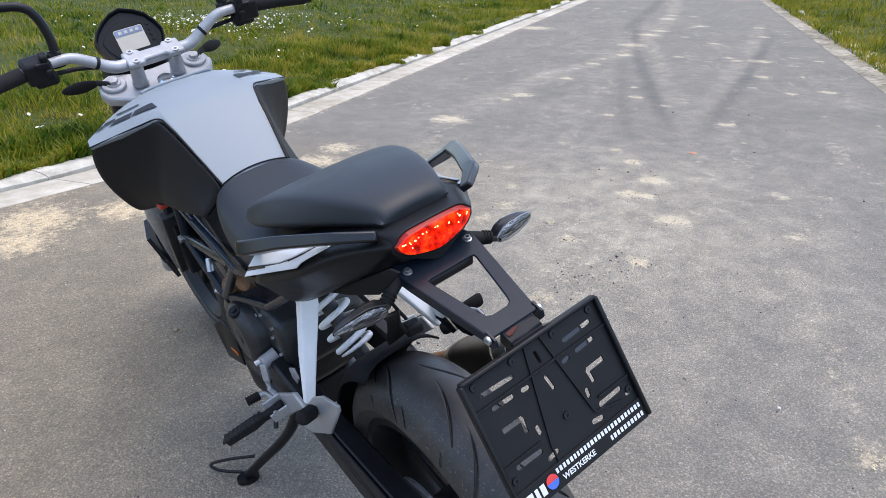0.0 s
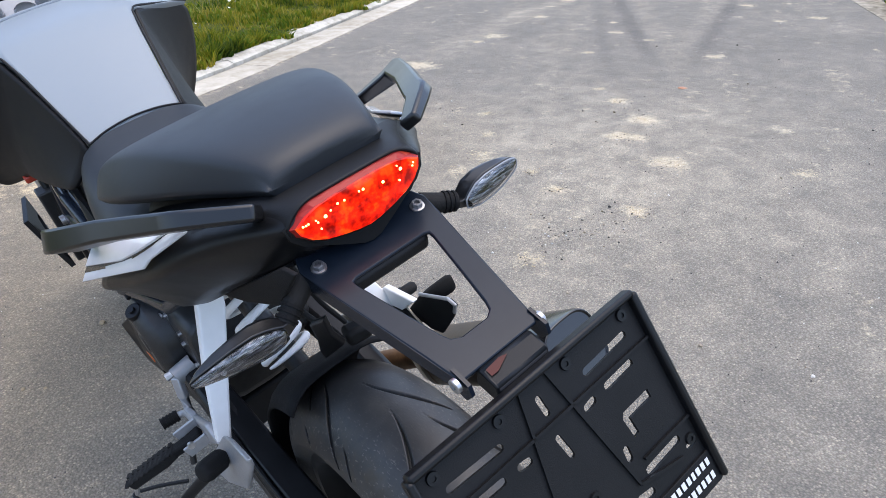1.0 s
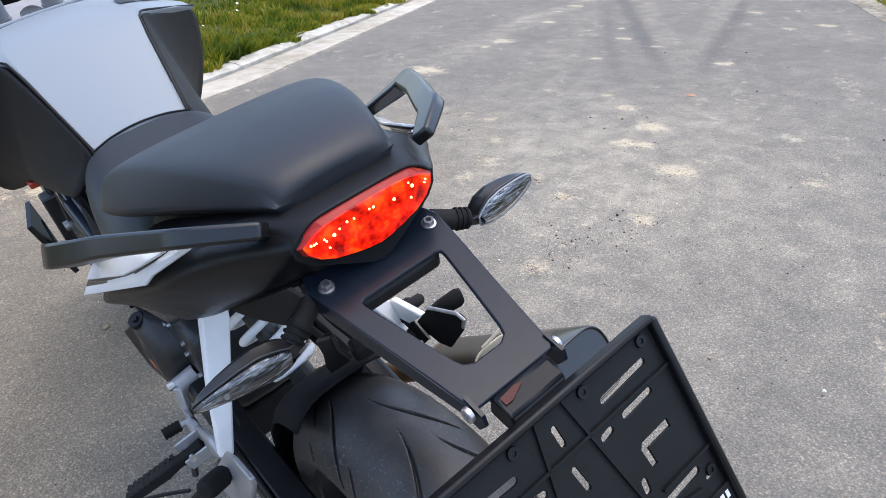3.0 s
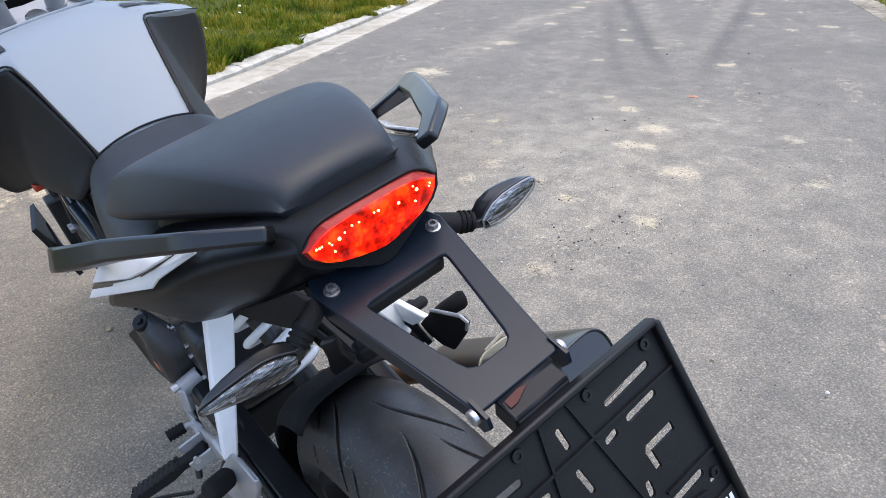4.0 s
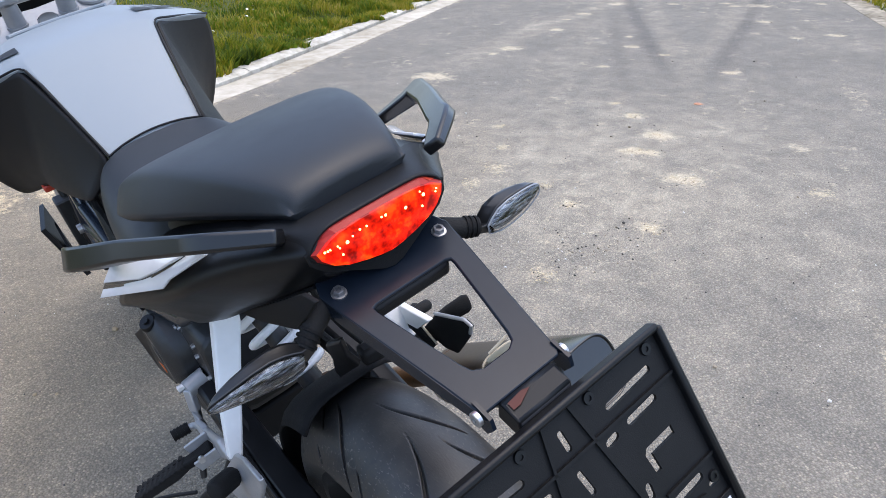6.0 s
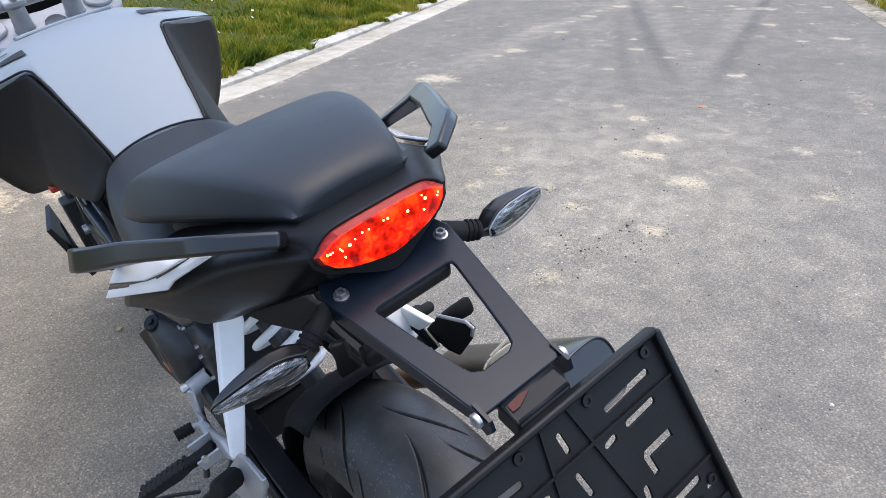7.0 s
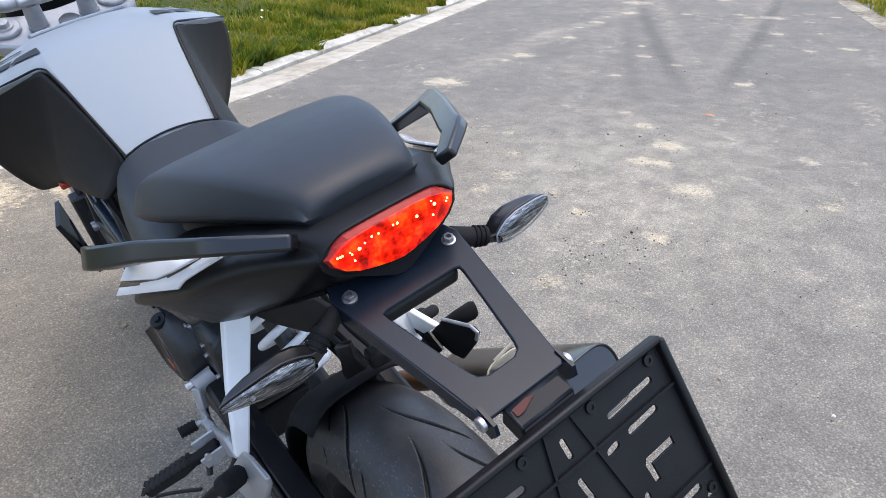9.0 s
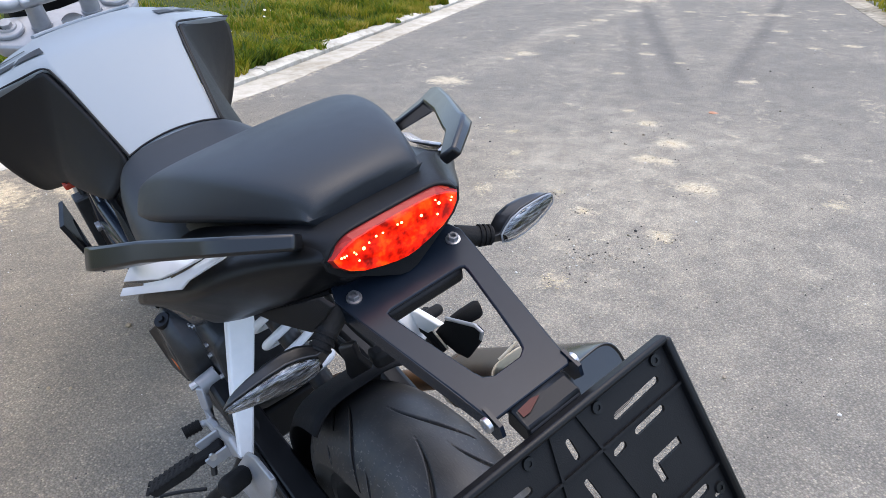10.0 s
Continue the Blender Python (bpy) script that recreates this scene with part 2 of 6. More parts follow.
    du.attribute_name = "dust"
    streak = nt.nodes.new("ShaderNodeMapRange")
    streak.inputs["From Min"].default_value, streak.inputs["From Max"].default_value = 0.3, 0.62
    streak.inputs["To Min"].default_value, streak.inputs["To Max"].default_value = 0.35, 1.0
    L(mid.outputs[0], streak.inputs["Value"])
    dm = nt.nodes.new("ShaderNodeMath")
    dm.operation = "MULTIPLY"
    L(du.outputs["Fac"], dm.inputs[0])
    L(streak.outputs[0], dm.inputs[1])
    dx = nt.nodes.new("ShaderNodeMixRGB")
    dx.blend_type = "MULTIPLY"
    dx.inputs[2].default_value = (1.62, 1.57, 1.47, 1)
    L(dm.outputs[0], dx.inputs[0])
    L(mul.outputs[0], dx.inputs[1])
    mx = nt.nodes.new("ShaderNodeMixRGB")
    L(mask.outputs[0], mx.inputs[0])
    L(dx.outputs[0], mx.inputs[1])
    L(sandc.outputs[0], mx.inputs[2])
    # tyre marks
    mk = nt.nodes.new("ShaderNodeAttribute")
    mk.attribute_name = "marks"
    mm = nt.nodes.new("ShaderNodeMixRGB")
    mm.blend_type = "MULTIPLY"
    mm.inputs[2].default_value = (0.70, 0.70, 0.73, 1)
    L(mk.outputs["Fac"], mm.inputs[0])
    L(mx.outputs[0], mm.inputs[1])
    # brown soil rubbed into the surface towards the kerb
    di = nt.nodes.new("ShaderNodeAttribute")
    di.attribute_name = "dirt"
    dd = nt.nodes.new("ShaderNodeMixRGB")
    dd.blend_type = "MULTIPLY"
    dd.inputs[2].default_value = (1.06, 0.98, 0.86, 1)
    L(di.outputs["Fac"], dd.inputs[0])
    L(mm.outputs[0], dd.inputs[1])
    L(dd.outputs[0], b.inputs["Base Color"])
    b.inputs["Roughness"].default_value = 0.9
    b.inputs["Specular IOR Level"].default_value = 0.25
    bp = nt.nodes.new("ShaderNodeBump")
    bp.inputs["Strength"].default_value, bp.inputs["Distance"].default_value = 0.85, 0.005
    bp.invert = True
    L(vor.outputs["Distance"], bp.inputs["Height"])
    L(bp.outputs[0], b.inputs["Normal"])
    return m


ASPHALT = asphalt()
CONCRETE = mat("weathered_concrete", (0.32, 0.28, 0.205), (0.56, 0.515, 0.425), 0.9, 0, 9, 0.6, 90, spec=0.2)
MUDDY = mat("earth_stained_concrete", (0.10, 0.085, 0.055), (0.46, 0.41, 0.32), 0.95, 0, 14, 0.8, 60, spec=0.15)
KERB = mat("pale_kerb_concrete", (0.30, 0.275, 0.215), (0.60, 0.57, 0.495), 0.9, 0, 16, 0.8, 60, spec=0.2)
SOIL = mat("grassy_soil", (0.030, 0.045, 0.010), (0.075, 0.085, 0.022), 0.95, 0, 5, 0.6, 60, spec=0.1)


def grit():
    """Loose stones: mostly dark, some tan, a few nearly white."""
    m = mat("pebbles", (0.12, 0.11, 0.10), (0.42, 0.38, 0.32), 0.9, 0, 30, spec=0.2)
    nt = m.node_tree
    g = nt.nodes.new("ShaderNodeNewGeometry")
    r = ramp(nt, [(0.0, (0.04, 0.038, 0.036)), (0.42, (0.10, 0.092, 0.085)), (0.56, (0.20, 0.16, 0.11)), (0.80, (0.36, 0.31, 0.24)), (0.9, (0.62, 0.60, 0.56))])
    nt.links.new(g.outputs["Random Per Island"], r.inputs[0])
    nt.links.new(r.outputs[0], nt.nodes["Principled BSDF"].inputs["Base Color"])
    return m


GRIT = grit()
CLAY = mat("dried_clay", (0.42, 0.33, 0.19), (0.70, 0.62, 0.46), 0.95, 0, 90, spec=0.15)
BRICK = mat("brick_dust", (0.36, 0.16, 0.09), (0.52, 0.30, 0.20), 0.95, 0, 120, spec=0.1)
PEBBLE = mat("pebble_stone", (0.20, 0.15, 0.09), (0.42, 0.34, 0.22), 0.9, 0, 60, spec=0.2)


def blade_mat(name, stops):
    m = bpy.data.materials.new(name)
    m.use_nodes = True
    nt = m.node_tree
    b = nt.nodes["Principled BSDF"]
    g = nt.nodes.new("ShaderNodeNewGeometry")
    tc = nt.nodes.new("ShaderNodeTexCoord")
    n = noise_node(nt, 1.6, 5, 0.7, tc.outputs["Object"])
    ad = nt.nodes.new("ShaderNodeMath")
    ad.operation = "MULTIPLY_ADD"
    ad.inputs[1].default_value = 0.36
    nb = nt.nodes.new("ShaderNodeMath")
    nb.operation = "MULTIPLY_ADD"
    nb.inputs[1].default_value, nb.inputs[2].default_value = 2.1, -0.55
    nt.links.new(n.outputs[0], nb.inputs[0])
    nt.links.new(g.outputs["Random Per Island"], ad.inputs[0])
    nt.links.new(nb.outputs[0], ad.inputs[2])
    r = ramp(nt, stops)
    nt.links.new(ad.outputs[0], r.inputs[0])
    nt.links.new(r.outputs[0], b.inputs["Base Color"])
    b.inputs["Roughness"].default_value = 0.6
    b.inputs["Specular IOR Level"].default_value = 0.25
    tr = nt.nodes.new("ShaderNodeBsdfTranslucent")
    nt.links.new(r.outputs[0], tr.inputs["Color"])
    ms = nt.nodes.new("ShaderNodeMixShader")
    ms.inputs[0].default_value = 0.45
    nt.links.new(b.outputs[0], ms.inputs[1])
    nt.links.new(tr.outputs[0], ms.inputs[2])
    nt.links.new(ms.outputs[0], nt.nodes["Material Output"].inputs["Surface"])
    return m


GRASS = blade_mat("grass_blades", [(0.26, (0.026, 0.048, 0.004)), (0.46, (0.088, 0.122, 0.007)), (0.66, (0.215, 0.215, 0.012)), (0.86, (0.34, 0.275, 0.026)), (1.0, (0.44, 0.34, 0.09))])
LEAF = blade_mat("weed_leaves", [(0.30, (0.020, 0.050, 0.005)), (0.55, (0.070, 0.130, 0.008)), (0.85, (0.17, 0.215, 0.016))])
PETAL = mat("white_petals", (0.48, 0.47, 0.38), (0.66, 0.65, 0.56), 0.7, 0, 50)

# ---------------------------------------------------------------- shaping helpers


def part(name, bm, material, parent, label="", smooth=True, sub=0, bevel=0.0, segs=2, thick=0.0):
    """Links a bmesh as one mesh object under a thing or a part."""
    bmesh.ops.recalc_face_normals(bm, faces=bm.faces)
    me = bpy.data.meshes.new(name)
    bm.to_mesh(me)
    bm.free()
    me.materials.append(material)
    ob = new(name, me)
    ob.parent = parent
    if thick:
        md = ob.modifiers.new("thickness", "SOLIDIFY")
        md.thickness, md.offset = thick, -1
    if bevel:
        md = ob.modifiers.new("bevel", "BEVEL")
        md.width, md.segments, md.limit_method, md.angle_limit = bevel, segs, "ANGLE", radians(28)
    if sub:
        md = ob.modifiers.new("smooth", "SUBSURF")
        md.levels = md.render_levels = sub
    if smooth:
        for p in me.polygons:
            p.use_smooth = True
        if not sub:
            try:
                me.set_sharp_from_angle(angle=radians(38))
            except AttributeError:
                pass
    if label:
        tagged(ob, label)
    return ob


def loft(rings, cap=True, closed=True):
    bm = bmesh.new()
    vs = [[bm.verts.new(p) for p in r] for r in rings]
    n = len(vs[0])
    for a, b in zip(vs, vs[1:]):
        for i in range(n if closed else n - 1):
            j = (i + 1) % n
            bm.faces.new((a[i], a[j], b[j], b[i]))
    if cap and closed:
        bm.faces.new(vs[0])
        bm.faces.new(vs[-1])
    return bm


def oval(y, hw, bot, top, p=2.6, n=20, cx=0.0, lean=0.0):
    """A rounded section across the bike at y."""
    out = []
    for i in range(n):
        a = 2 * math.pi * i / n
        c, s = math.cos(a), math.sin(a)
        x = hw * math.copysign(abs(c) ** (2 / p), c)
        z = (top + bot) / 2 + (top - bot) / 2 * math.copysign(abs(s) ** (2 / p), s)
        out.append((cx + x, y + lean * (z - bot), z))
    return out


def spline(pts, per=6):
    P = [Vector(p) for p in pts]
    P = [P[0] * 2 - P[1]] + P + [P[-1] * 2 - P[-2]]
    out = []
    for i in range(1, len(P) - 2):
        a, b, c, d = P[i - 1:i + 3]
        for k in range(per):
            t = k / per
            out.append(0.5 * ((2 * b) + (c - a) * t + (2 * a - 5 * b + 4 * c - d) * t * t + (3 * b - a - 3 * c + d) * t ** 3))
    out.append(P[-2])
    return out


def tube(pts, r, n=12, smooth_path=True, per=6, flat=1.0, up=None):
    """A rod along the points; r may be a number or one per given point; flat squeezes the section."""
    path = spline(pts, per) if smooth_path else [Vector(p) for p in pts]
    m = len(path)
    rs = [r] * m if isinstance(r, (int, float)) else [r[min(int(i / (m - 1) * (len(r) - 1)), len(r) - 2)] * (1 - (i / (m - 1) * (len(r) - 1)) % 1) + r[min(int(i / (m - 1) * (len(r) - 1)) + 1, len(r) - 1)] * ((i / (m - 1) * (len(r) - 1)) % 1) if i < m - 1 else r[-1] for i in range(m)]
    rings = []
    ref = Vector(up) if up else None
    for i, p in enumerate(path):
        t = (path[min(i + 1, m - 1)] - path[max(i - 1, 0)]).normalized()
        if ref is None:
            ref = t.orthogonal()
        u = (ref - t * ref.dot(t)).normalized()
        if not up:
            ref = u
        w = t.cross(u)
        rings.append([p + rs[i] * (math.cos(a) * w + flat * math.sin(a) * u) for a in (2 * math.pi * k / n for k in range(n))])
    return loft(rings)


def rect_bar(pts, w, h, up=(0, 0, 1)):
    """A bar of rectangular section along the points; w across, h along up; numbers or one per point."""
    P = [Vector(p) for p in pts]
    m = len(P)
    ws = [w] * m if isinstance(w, (int, float)) else w
    hs = [h] * m if isinstance(h, (int, float)) else h
    rings = []
    for i, p in enumerate(P):
        t = (P[min(i + 1, m - 1)] - P[max(i - 1, 0)]).normalized()
        u = Vector(up)
        u = (u - t * u.dot(t)).normalized()
        x = t.cross(u)
        rings.append([p + x * ws[i] / 2 * a + u * hs[i] / 2 * b for a, b in ((-1, -1), (1, -1), (1, 1), (-1, 1))])
    return loft(rings)


def box(size, m=None):
    bm = bmesh.new()
    bmesh.ops.create_cube(bm, size=1)
    bmesh.ops.scale(bm, vec=size, verts=bm.verts)
    if m is not None:
        bmesh.ops.transform(bm, matrix=m, verts=bm.verts)
    return bm


def rod(a, b, r, n=20, r2=None):
    a, b = Vector(a), Vector(b)
    t = (b - a).normalized()
    u = t.orthogonal().normalized()
    w = t.cross(u)
    return loft([[c + q * (math.cos(k) * u + math.sin(k) * w) for k in (2 * math.pi * i / n for i in range(n))] for c, q in ((a, r), (b, r if r2 is None else r2))])


def lathe(profile, centre, axis=(1, 0, 0), n=64, closed=True):
    """Turns (along, radius) points round an axis through centre."""
    ax = Vector(axis).normalized()
    u = Vector((0, 0, 1)) if abs(ax.z) < 0.9 else Vector((1, 0, 0))
    u = (u - ax * u.dot(ax)).normalized()
    w = ax.cross(u)
    c = Vector(centre)
    bm = bmesh.new()
    vs = [[bm.verts.new(c + ax * s + r * (math.cos(a) * u + math.sin(a) * w)) for s, r in profile] for a in (2 * math.pi * i / n for i in range(n))]
    k = len(profile)
    for i in range(n):
        a, b = vs[i], vs[(i + 1) % n]
        for j in range(k if closed else k - 1):
            j2 = (j + 1) % k
            bm.faces.new((a[j], a[j2], b[j2], b[j]))
    if not closed:
        bm.faces.new([v[0] for v in vs])
        bm.faces.new([v[-1] for v in vs])
    return bm


def sheet(outer, holes, thick, m):
    """A flat plate in its own x-y plane with holes right through, laid out by m."""
    bm = bmesh.new()
    edges = []
    for loop in [outer] + holes:
        v = [bm.verts.new((x, y, 0)) for x, y in loop]
        edges += [bm.edges.new((v[i], v[(i + 1) % len(v)])) for i in range(len(v))]
    bmesh.ops.triangle_fill(bm, use_beauty=True, use_dissolve=False, edges=edges)
    ex = bmesh.ops.extrude_face_region(bm, geom=bm.faces[:])
    bmesh.ops.translate(bm, vec=(0, 0, -thick), verts=[v for v in ex["geom"] if isinstance(v, bmesh.types.BMVert)])
    bmesh.ops.transform(bm, matrix=m, verts=bm.verts)
    return bm


def shell(corners, faces):
    bm = bmesh.new()
    v = [bm.verts.new(c) for c in corners]
    for f in faces:
        bm.faces.new([v[i] for i in f])
    return bm


def join(*bms):
    out = bmesh.new()
    for b in bms:
        me = bpy.data.meshes.new("tmp")
        b.to_mesh(me)
        b.free()
        out.from_mesh(me)
        bpy.data.meshes.remove(me)
    return out


def slot(x0, y0, x1, y1, w, n=4):
    """A rounded slot between two points."""
    a, b = Vector((x0, y0)), Vector((x1, y1))
    t = math.atan2(y1 - y0, x1 - x0)
    out = []
    for c, s in ((b, t - math.pi / 2), (a, t + math.pi / 2)):
        for k in range(n + 1):
            q = s + math.pi * k / n
            out.append((c.x + w / 2 * math.cos(q), c.y + w / 2 * math.sin(q)))
    return out


def round_rect(x0, y0, x1, y1, r, n=4):
    out = []
    for cx, cy, a in ((x1 - r, y1 - r, 0), (x0 + r, y1 - r, 90), (x0 + r, y0 + r, 180), (x1 - r, y0 + r, 270)):
        for k in range(n + 1):
            q = radians(a + 90 * k / n)
            out.append((cx + r * math.cos(q), cy + r * math.sin(q)))
    return out


def frame_of(o, x, y):
    """A pose with its origin at o and its x and y axes along x and y."""
    x = Vector(x).normalized()
    z = x.cross(Vector(y)).normalized()
    y = z.cross(x)
    m = Matrix((x, y, z)).transposed().to_4x4()
    m.translation = Vector(o)
    return m


# ---------------------------------------------------------------- road and verges
U, N = Vector((0.857, 0.515, 0)), Vector((-0.515, 0.857, 0))


def left_edge(s):
    return 2.77 + 0.063 * max(0.0, 4.9 - s) ** 2 if s > -6 else 10.25


def right_edge(s):
    return -1.62 + 0.03 * (s - 7.6)


def at(s, n, z=0.0):
    p = U * s + N * n
    return Vector((p.x, p.y, z))


def grid_mesh(name, s_vals, n_of, cols, z_of, material):
    """A sheet along the road: for each s, cols points across between n_of(s)."""
    vs, fs = [], []
    for s in s_vals:
        a, b = n_of(s)
        for k in range(cols):
            n = a + (b - a) * k / (cols - 1)
            vs.append(tuple(at(s, n, z_of(s, n))))
    for i in range(len(s_vals) - 1):
        for k in range(cols - 1):
            q = i * cols + k
            fs.append((q, q + 1, q + cols + 1, q + cols))
    me = bpy.data.meshes.new(name)
    me.from_pydata(vs, [], fs)
    me.materials.append(material)
    for p in me.polygons:
        p.use_smooth = True
    return new(name, me)


def steps(a, b, fine_to, fine, coarse):
    out = [a]
    while out[-1] < b:
        out.append(out[-1] + (fine if out[-1] < fine_to else coarse))
    return out


ground = bpy.data.meshes.new("ground")
ground.from_pydata([(-400, -400, -0.06), (400, -400, -0.06), (400, 400, -0.06), (-400, 400, -0.06)], [], [(0, 1, 2, 3)])
ground.materials.append(SOIL)
tagged(new("ground", ground), "wide flat grassy ground round the road", "ground", kind="structure")

road_s = [-30, -20, -12, -8, -5] + steps(-3.0, 14, 14, 0.045, 1) + steps(14.1, 30, 30, 0.25, 1) + [35, 45, 60, 100, 300]
road = grid_mesh("road", road_s, lambda s: (right_edge(s), left_edge(s)), 110, lambda s, n: 0.0, ASPHALT)
tagged(road, "grey asphalt road with sand patches and dusty tyre marks", "road", kind="structure")

SAND_NEAR = ((3.57, 2.52, 0.075), (3.37, 2.22, 0.10), (3.07, 2.16, 0.08), (3.11, 2.08, 0.06), (2.905, 1.79, 0.105), (2.385, 1.60, 0.062), (3.40, 4.07, 0.16), (2.43, 2.15, 0.03), (2.35, 1.95, 0.05), (1.85, 0.48, 0.06), (3.18, 1.32, 0.07), (2.66, 2.64, 0.055), (2.90, 2.90, 0.05), (2.42, 2.45, 0.09), (1.83, 1.64, 0.075), (2.22, 2.39, 0.07), (2.32, 3.89, 0.14), (2.06, 3.72, 0.16), (2.09, 3.27, 0.1), (0.52, 3.67, 0.25), (0.92, 3.55, 0.2), (0.4, 3.42, 0.2))
SAND_FAR = ((4.51, 4.41, 0.12), (4.26, 4.35, 0.055), (5.46, 4.73, 0.09), (6.42, 5.18, 0.10), (8.12, 5.91, 0.22), (9.3, 6.48, 0.20), (9.89, 6.7, 0.16), (7.25, 5.39, 0.12), (11.68, 7.79, 0.2), (12.36, 8.13, 0.14), (12.5, 7.76, 0.14), (11.04, 6.71, 0.15), (9.16, 5.31, 0.09), (7.67, 4.91, 0.075), (8.09, 4.49, 0.08), (7.95, 4.32, 0.08), (8.14, 4.13, 0.16), (7.14, 3.57, 0.09), (10.48, 5.3, 0.1), (11.62, 5.99, 0.1), (6.84, 2.79, 0.095), (6.49, 2.96, 0.06), (5.61, 4.02, 0.045), (5.25, 3.73, 0.075), (5.14, 3.35, 0.05), (4.49, 3.43, 0.055), (4.93, 2.69, 0.085), (8.71, 3.71, 0.07), (3.71, 2.75, 0.05), (8.54, 8.14, 0.32), (6.0, 5.06, 0.05))
SAND = SAND_NEAR + SAND_FAR
THIN = (9, 10, 11, 12, 13, 14, 15)
rng = np.random.RandomState(4)
co = np.empty(len(road.data.vertices) * 3)
road.data.vertices.foreach_get("co", co)
co = co.reshape(-1, 3)
sand = np.zeros(len(co))
S, NN = co @ np.array(U), co @ np.array(N)
for i, (x, y, r) in enumerate(SAND):
    ds, dn = S - (x * U.x + y * U.y), NN - (x * N.x + y * N.y)
    sand = np.maximum(sand, (0.56 if i in THIN else 0.90 if i < 9 else 0.80) * np.exp(-((ds / (r * 0.95)) ** 2 + (dn / r) ** 2) ** 1.3))
for k in range(60):
    s0, n0, r = rng.uniform(8, 26), rng.uniform(-1.4, 2.4), rng.uniform(0.03, 0.11)
    sand = np.maximum(sand, rng.uniform(0.5, 0.72) * np.exp(-(((S - s0) / (r * 1.0)) ** 2 + ((NN - n0) / r) ** 2)))
edge = np.array([left_edge(s) for s in S])
sand = np.maximum(sand, 0.42 * np.exp(-((edge - NN) / 0.07) ** 2))
sand = np.maximum(sand, 0.22 * np.exp(-((NN - 0.35) / 0.55) ** 2) * np.exp(-((S - 2.9) / 1.1) ** 2))
for i in range(46):
    s0, n0, ln, wd = rng.uniform(4.0, 13), rng.uniform(-1.3, 2.2), rng.uniform(0.25, 0.9), rng.uniform(0.04, 0.14)
    sand = np.maximum(sand, rng.uniform(0.2, 0.34) * np.exp(-(((S - s0) / ln) ** 2 + ((NN - n0 - 0.1 * (S - s0)) / wd) ** 2)))
for i in range(420):
    s0, n0 = rng.uniform(3.2, 17), rng.uniform(-1.5, 2.7)
    ln, wd = rng.uniform(0.02, 0.09), rng.uniform(0.02, 0.06)
    sand = np.maximum(sand, rng.uniform(0.34, 0.60) * np.exp(-(((S - s0) / ln) ** 2 + ((NN - n0) / wd) ** 2)))
sand = np.maximum(sand, 0.30 * np.exp(-((NN - np.interp(S, (1.8, 2.4, 2.75, 3.0), (-0.532, -0.507, -0.435, -0.40))) / 0.05) ** 2) * np.clip((3.2 - S) / 0.6, 0, 1) * (S > 1.2))
road.data.attributes.new("sand", "FLOAT", "POINT").data.foreach_set("value", sand)


def trail(ss, ns, width, much, fade_in=0.6, fade_out=3.0):
    """A band along the road through the given points, fading at both ends."""
    d = NN - np.interp(S, ss, ns)
    return much * np.exp(-(d / width) ** 4) * np.clip((S - ss[0]) / fade_in, 0, 1) * np.clip((ss[-1] - S) / fade_out, 0, 1)


marks = np.zeros(len(co))
for ss, ns, width, much in (((5.2, 5.9, 7.0, 8.7, 14), (0.14, 0.26, 0.43, 0.69, 1.25), 0.06, 0.8), ((5.2, 6.4, 7.6, 8.8, 13), (-0.08, -0.25, -0.42, -0.58, -1.1), 0.06, 0.8), ((4.5, 5.5, 6.5, 9), (0.32, 0.49, 0.63, 0.9), 0.05, 0.45), ((11.5, 14.9, 18.2, 26), (1.16, 1.1, 1.1, 1.2), 0.13, 0.7)):
    marks = np.maximum(marks, trail(ss, ns, width, much, 0.8))
dust = 0.98 * np.exp(-((NN - 0.30) / 0.95) ** 2) * np.exp(-((S - 3.4) / 1.3) ** 2) * np.clip((S - 1.3) / 1.2, 0, 1)
for ss, ns, width, much in (((4.4, 5.0, 5.9, 7.15, 9.05, 10.7, 16), (-0.06, -0.03, 0.10, 0.27, 0.48, 0.71, 1.2), 0.10, 0.30), ((3.9, 5.0, 6.0, 6.7, 8.3, 10.3, 16), (0.24, 0.06, -0.03, -0.13, -0.36, -0.62, -1.1), 0.10, 0.30), ((5.2, 7.36, 8.32, 9.74, 14.5, 18.4, 26), (1.75, 1.42, 1.09, 0.80, 0.62, 0.70, 0.9), 0.15, 0.55), ((3.6, 4.9, 7.2, 12), (0.75, 0.85, 0.95, 1.2), 0.16, 0.25), ((1.2, 1.82, 2.4, 2.75, 3.0, 4.2), (-0.53, -0.532, -0.507, -0.435, -0.40, -0.3), 0.06, 0.32)):
    dust = np.maximum(dust, trail(ss, ns, width, much))
dirt = np.clip((NN - 0.75) / 0.7, 0, 1) * np.clip((4.5 - S) / 1.5, 0, 1)
road.data.attributes.new("dirt", "FLOAT", "POINT").data.foreach_set("value", dirt)
road.data.attributes.new("dust", "FLOAT", "POINT").data.foreach_set("value", dust)
road.data.attributes.new("marks", "FLOAT", "POINT").data.foreach_set("value", marks)

GUT, KW, KH = 0.30, 0.17, 0.032


def verge(name, inner, sign, label):
    svals = [-30, -20, -12, -8] + steps(-6.0, 26, 26, 0.3, 1) + [30, 40, 60, 100, 300]

    def height(s, n):
        d = abs(n - inner(s))
        return KH * 0.8 + min(d, 3) * 0.05 + 0.05 * noise.noise((s * 0.9, n * 0.9, sign)) * min(1, d * 2)
    ob = grid_mesh(name, svals, lambda s: (inner(s), inner(s) + sign * 40), 120, height, SOIL)
    tagged(ob, label, "grass verge", kind="structure")
    return height


def inner_left(s):
    return left_edge(s) + GUT + KW - 0.02


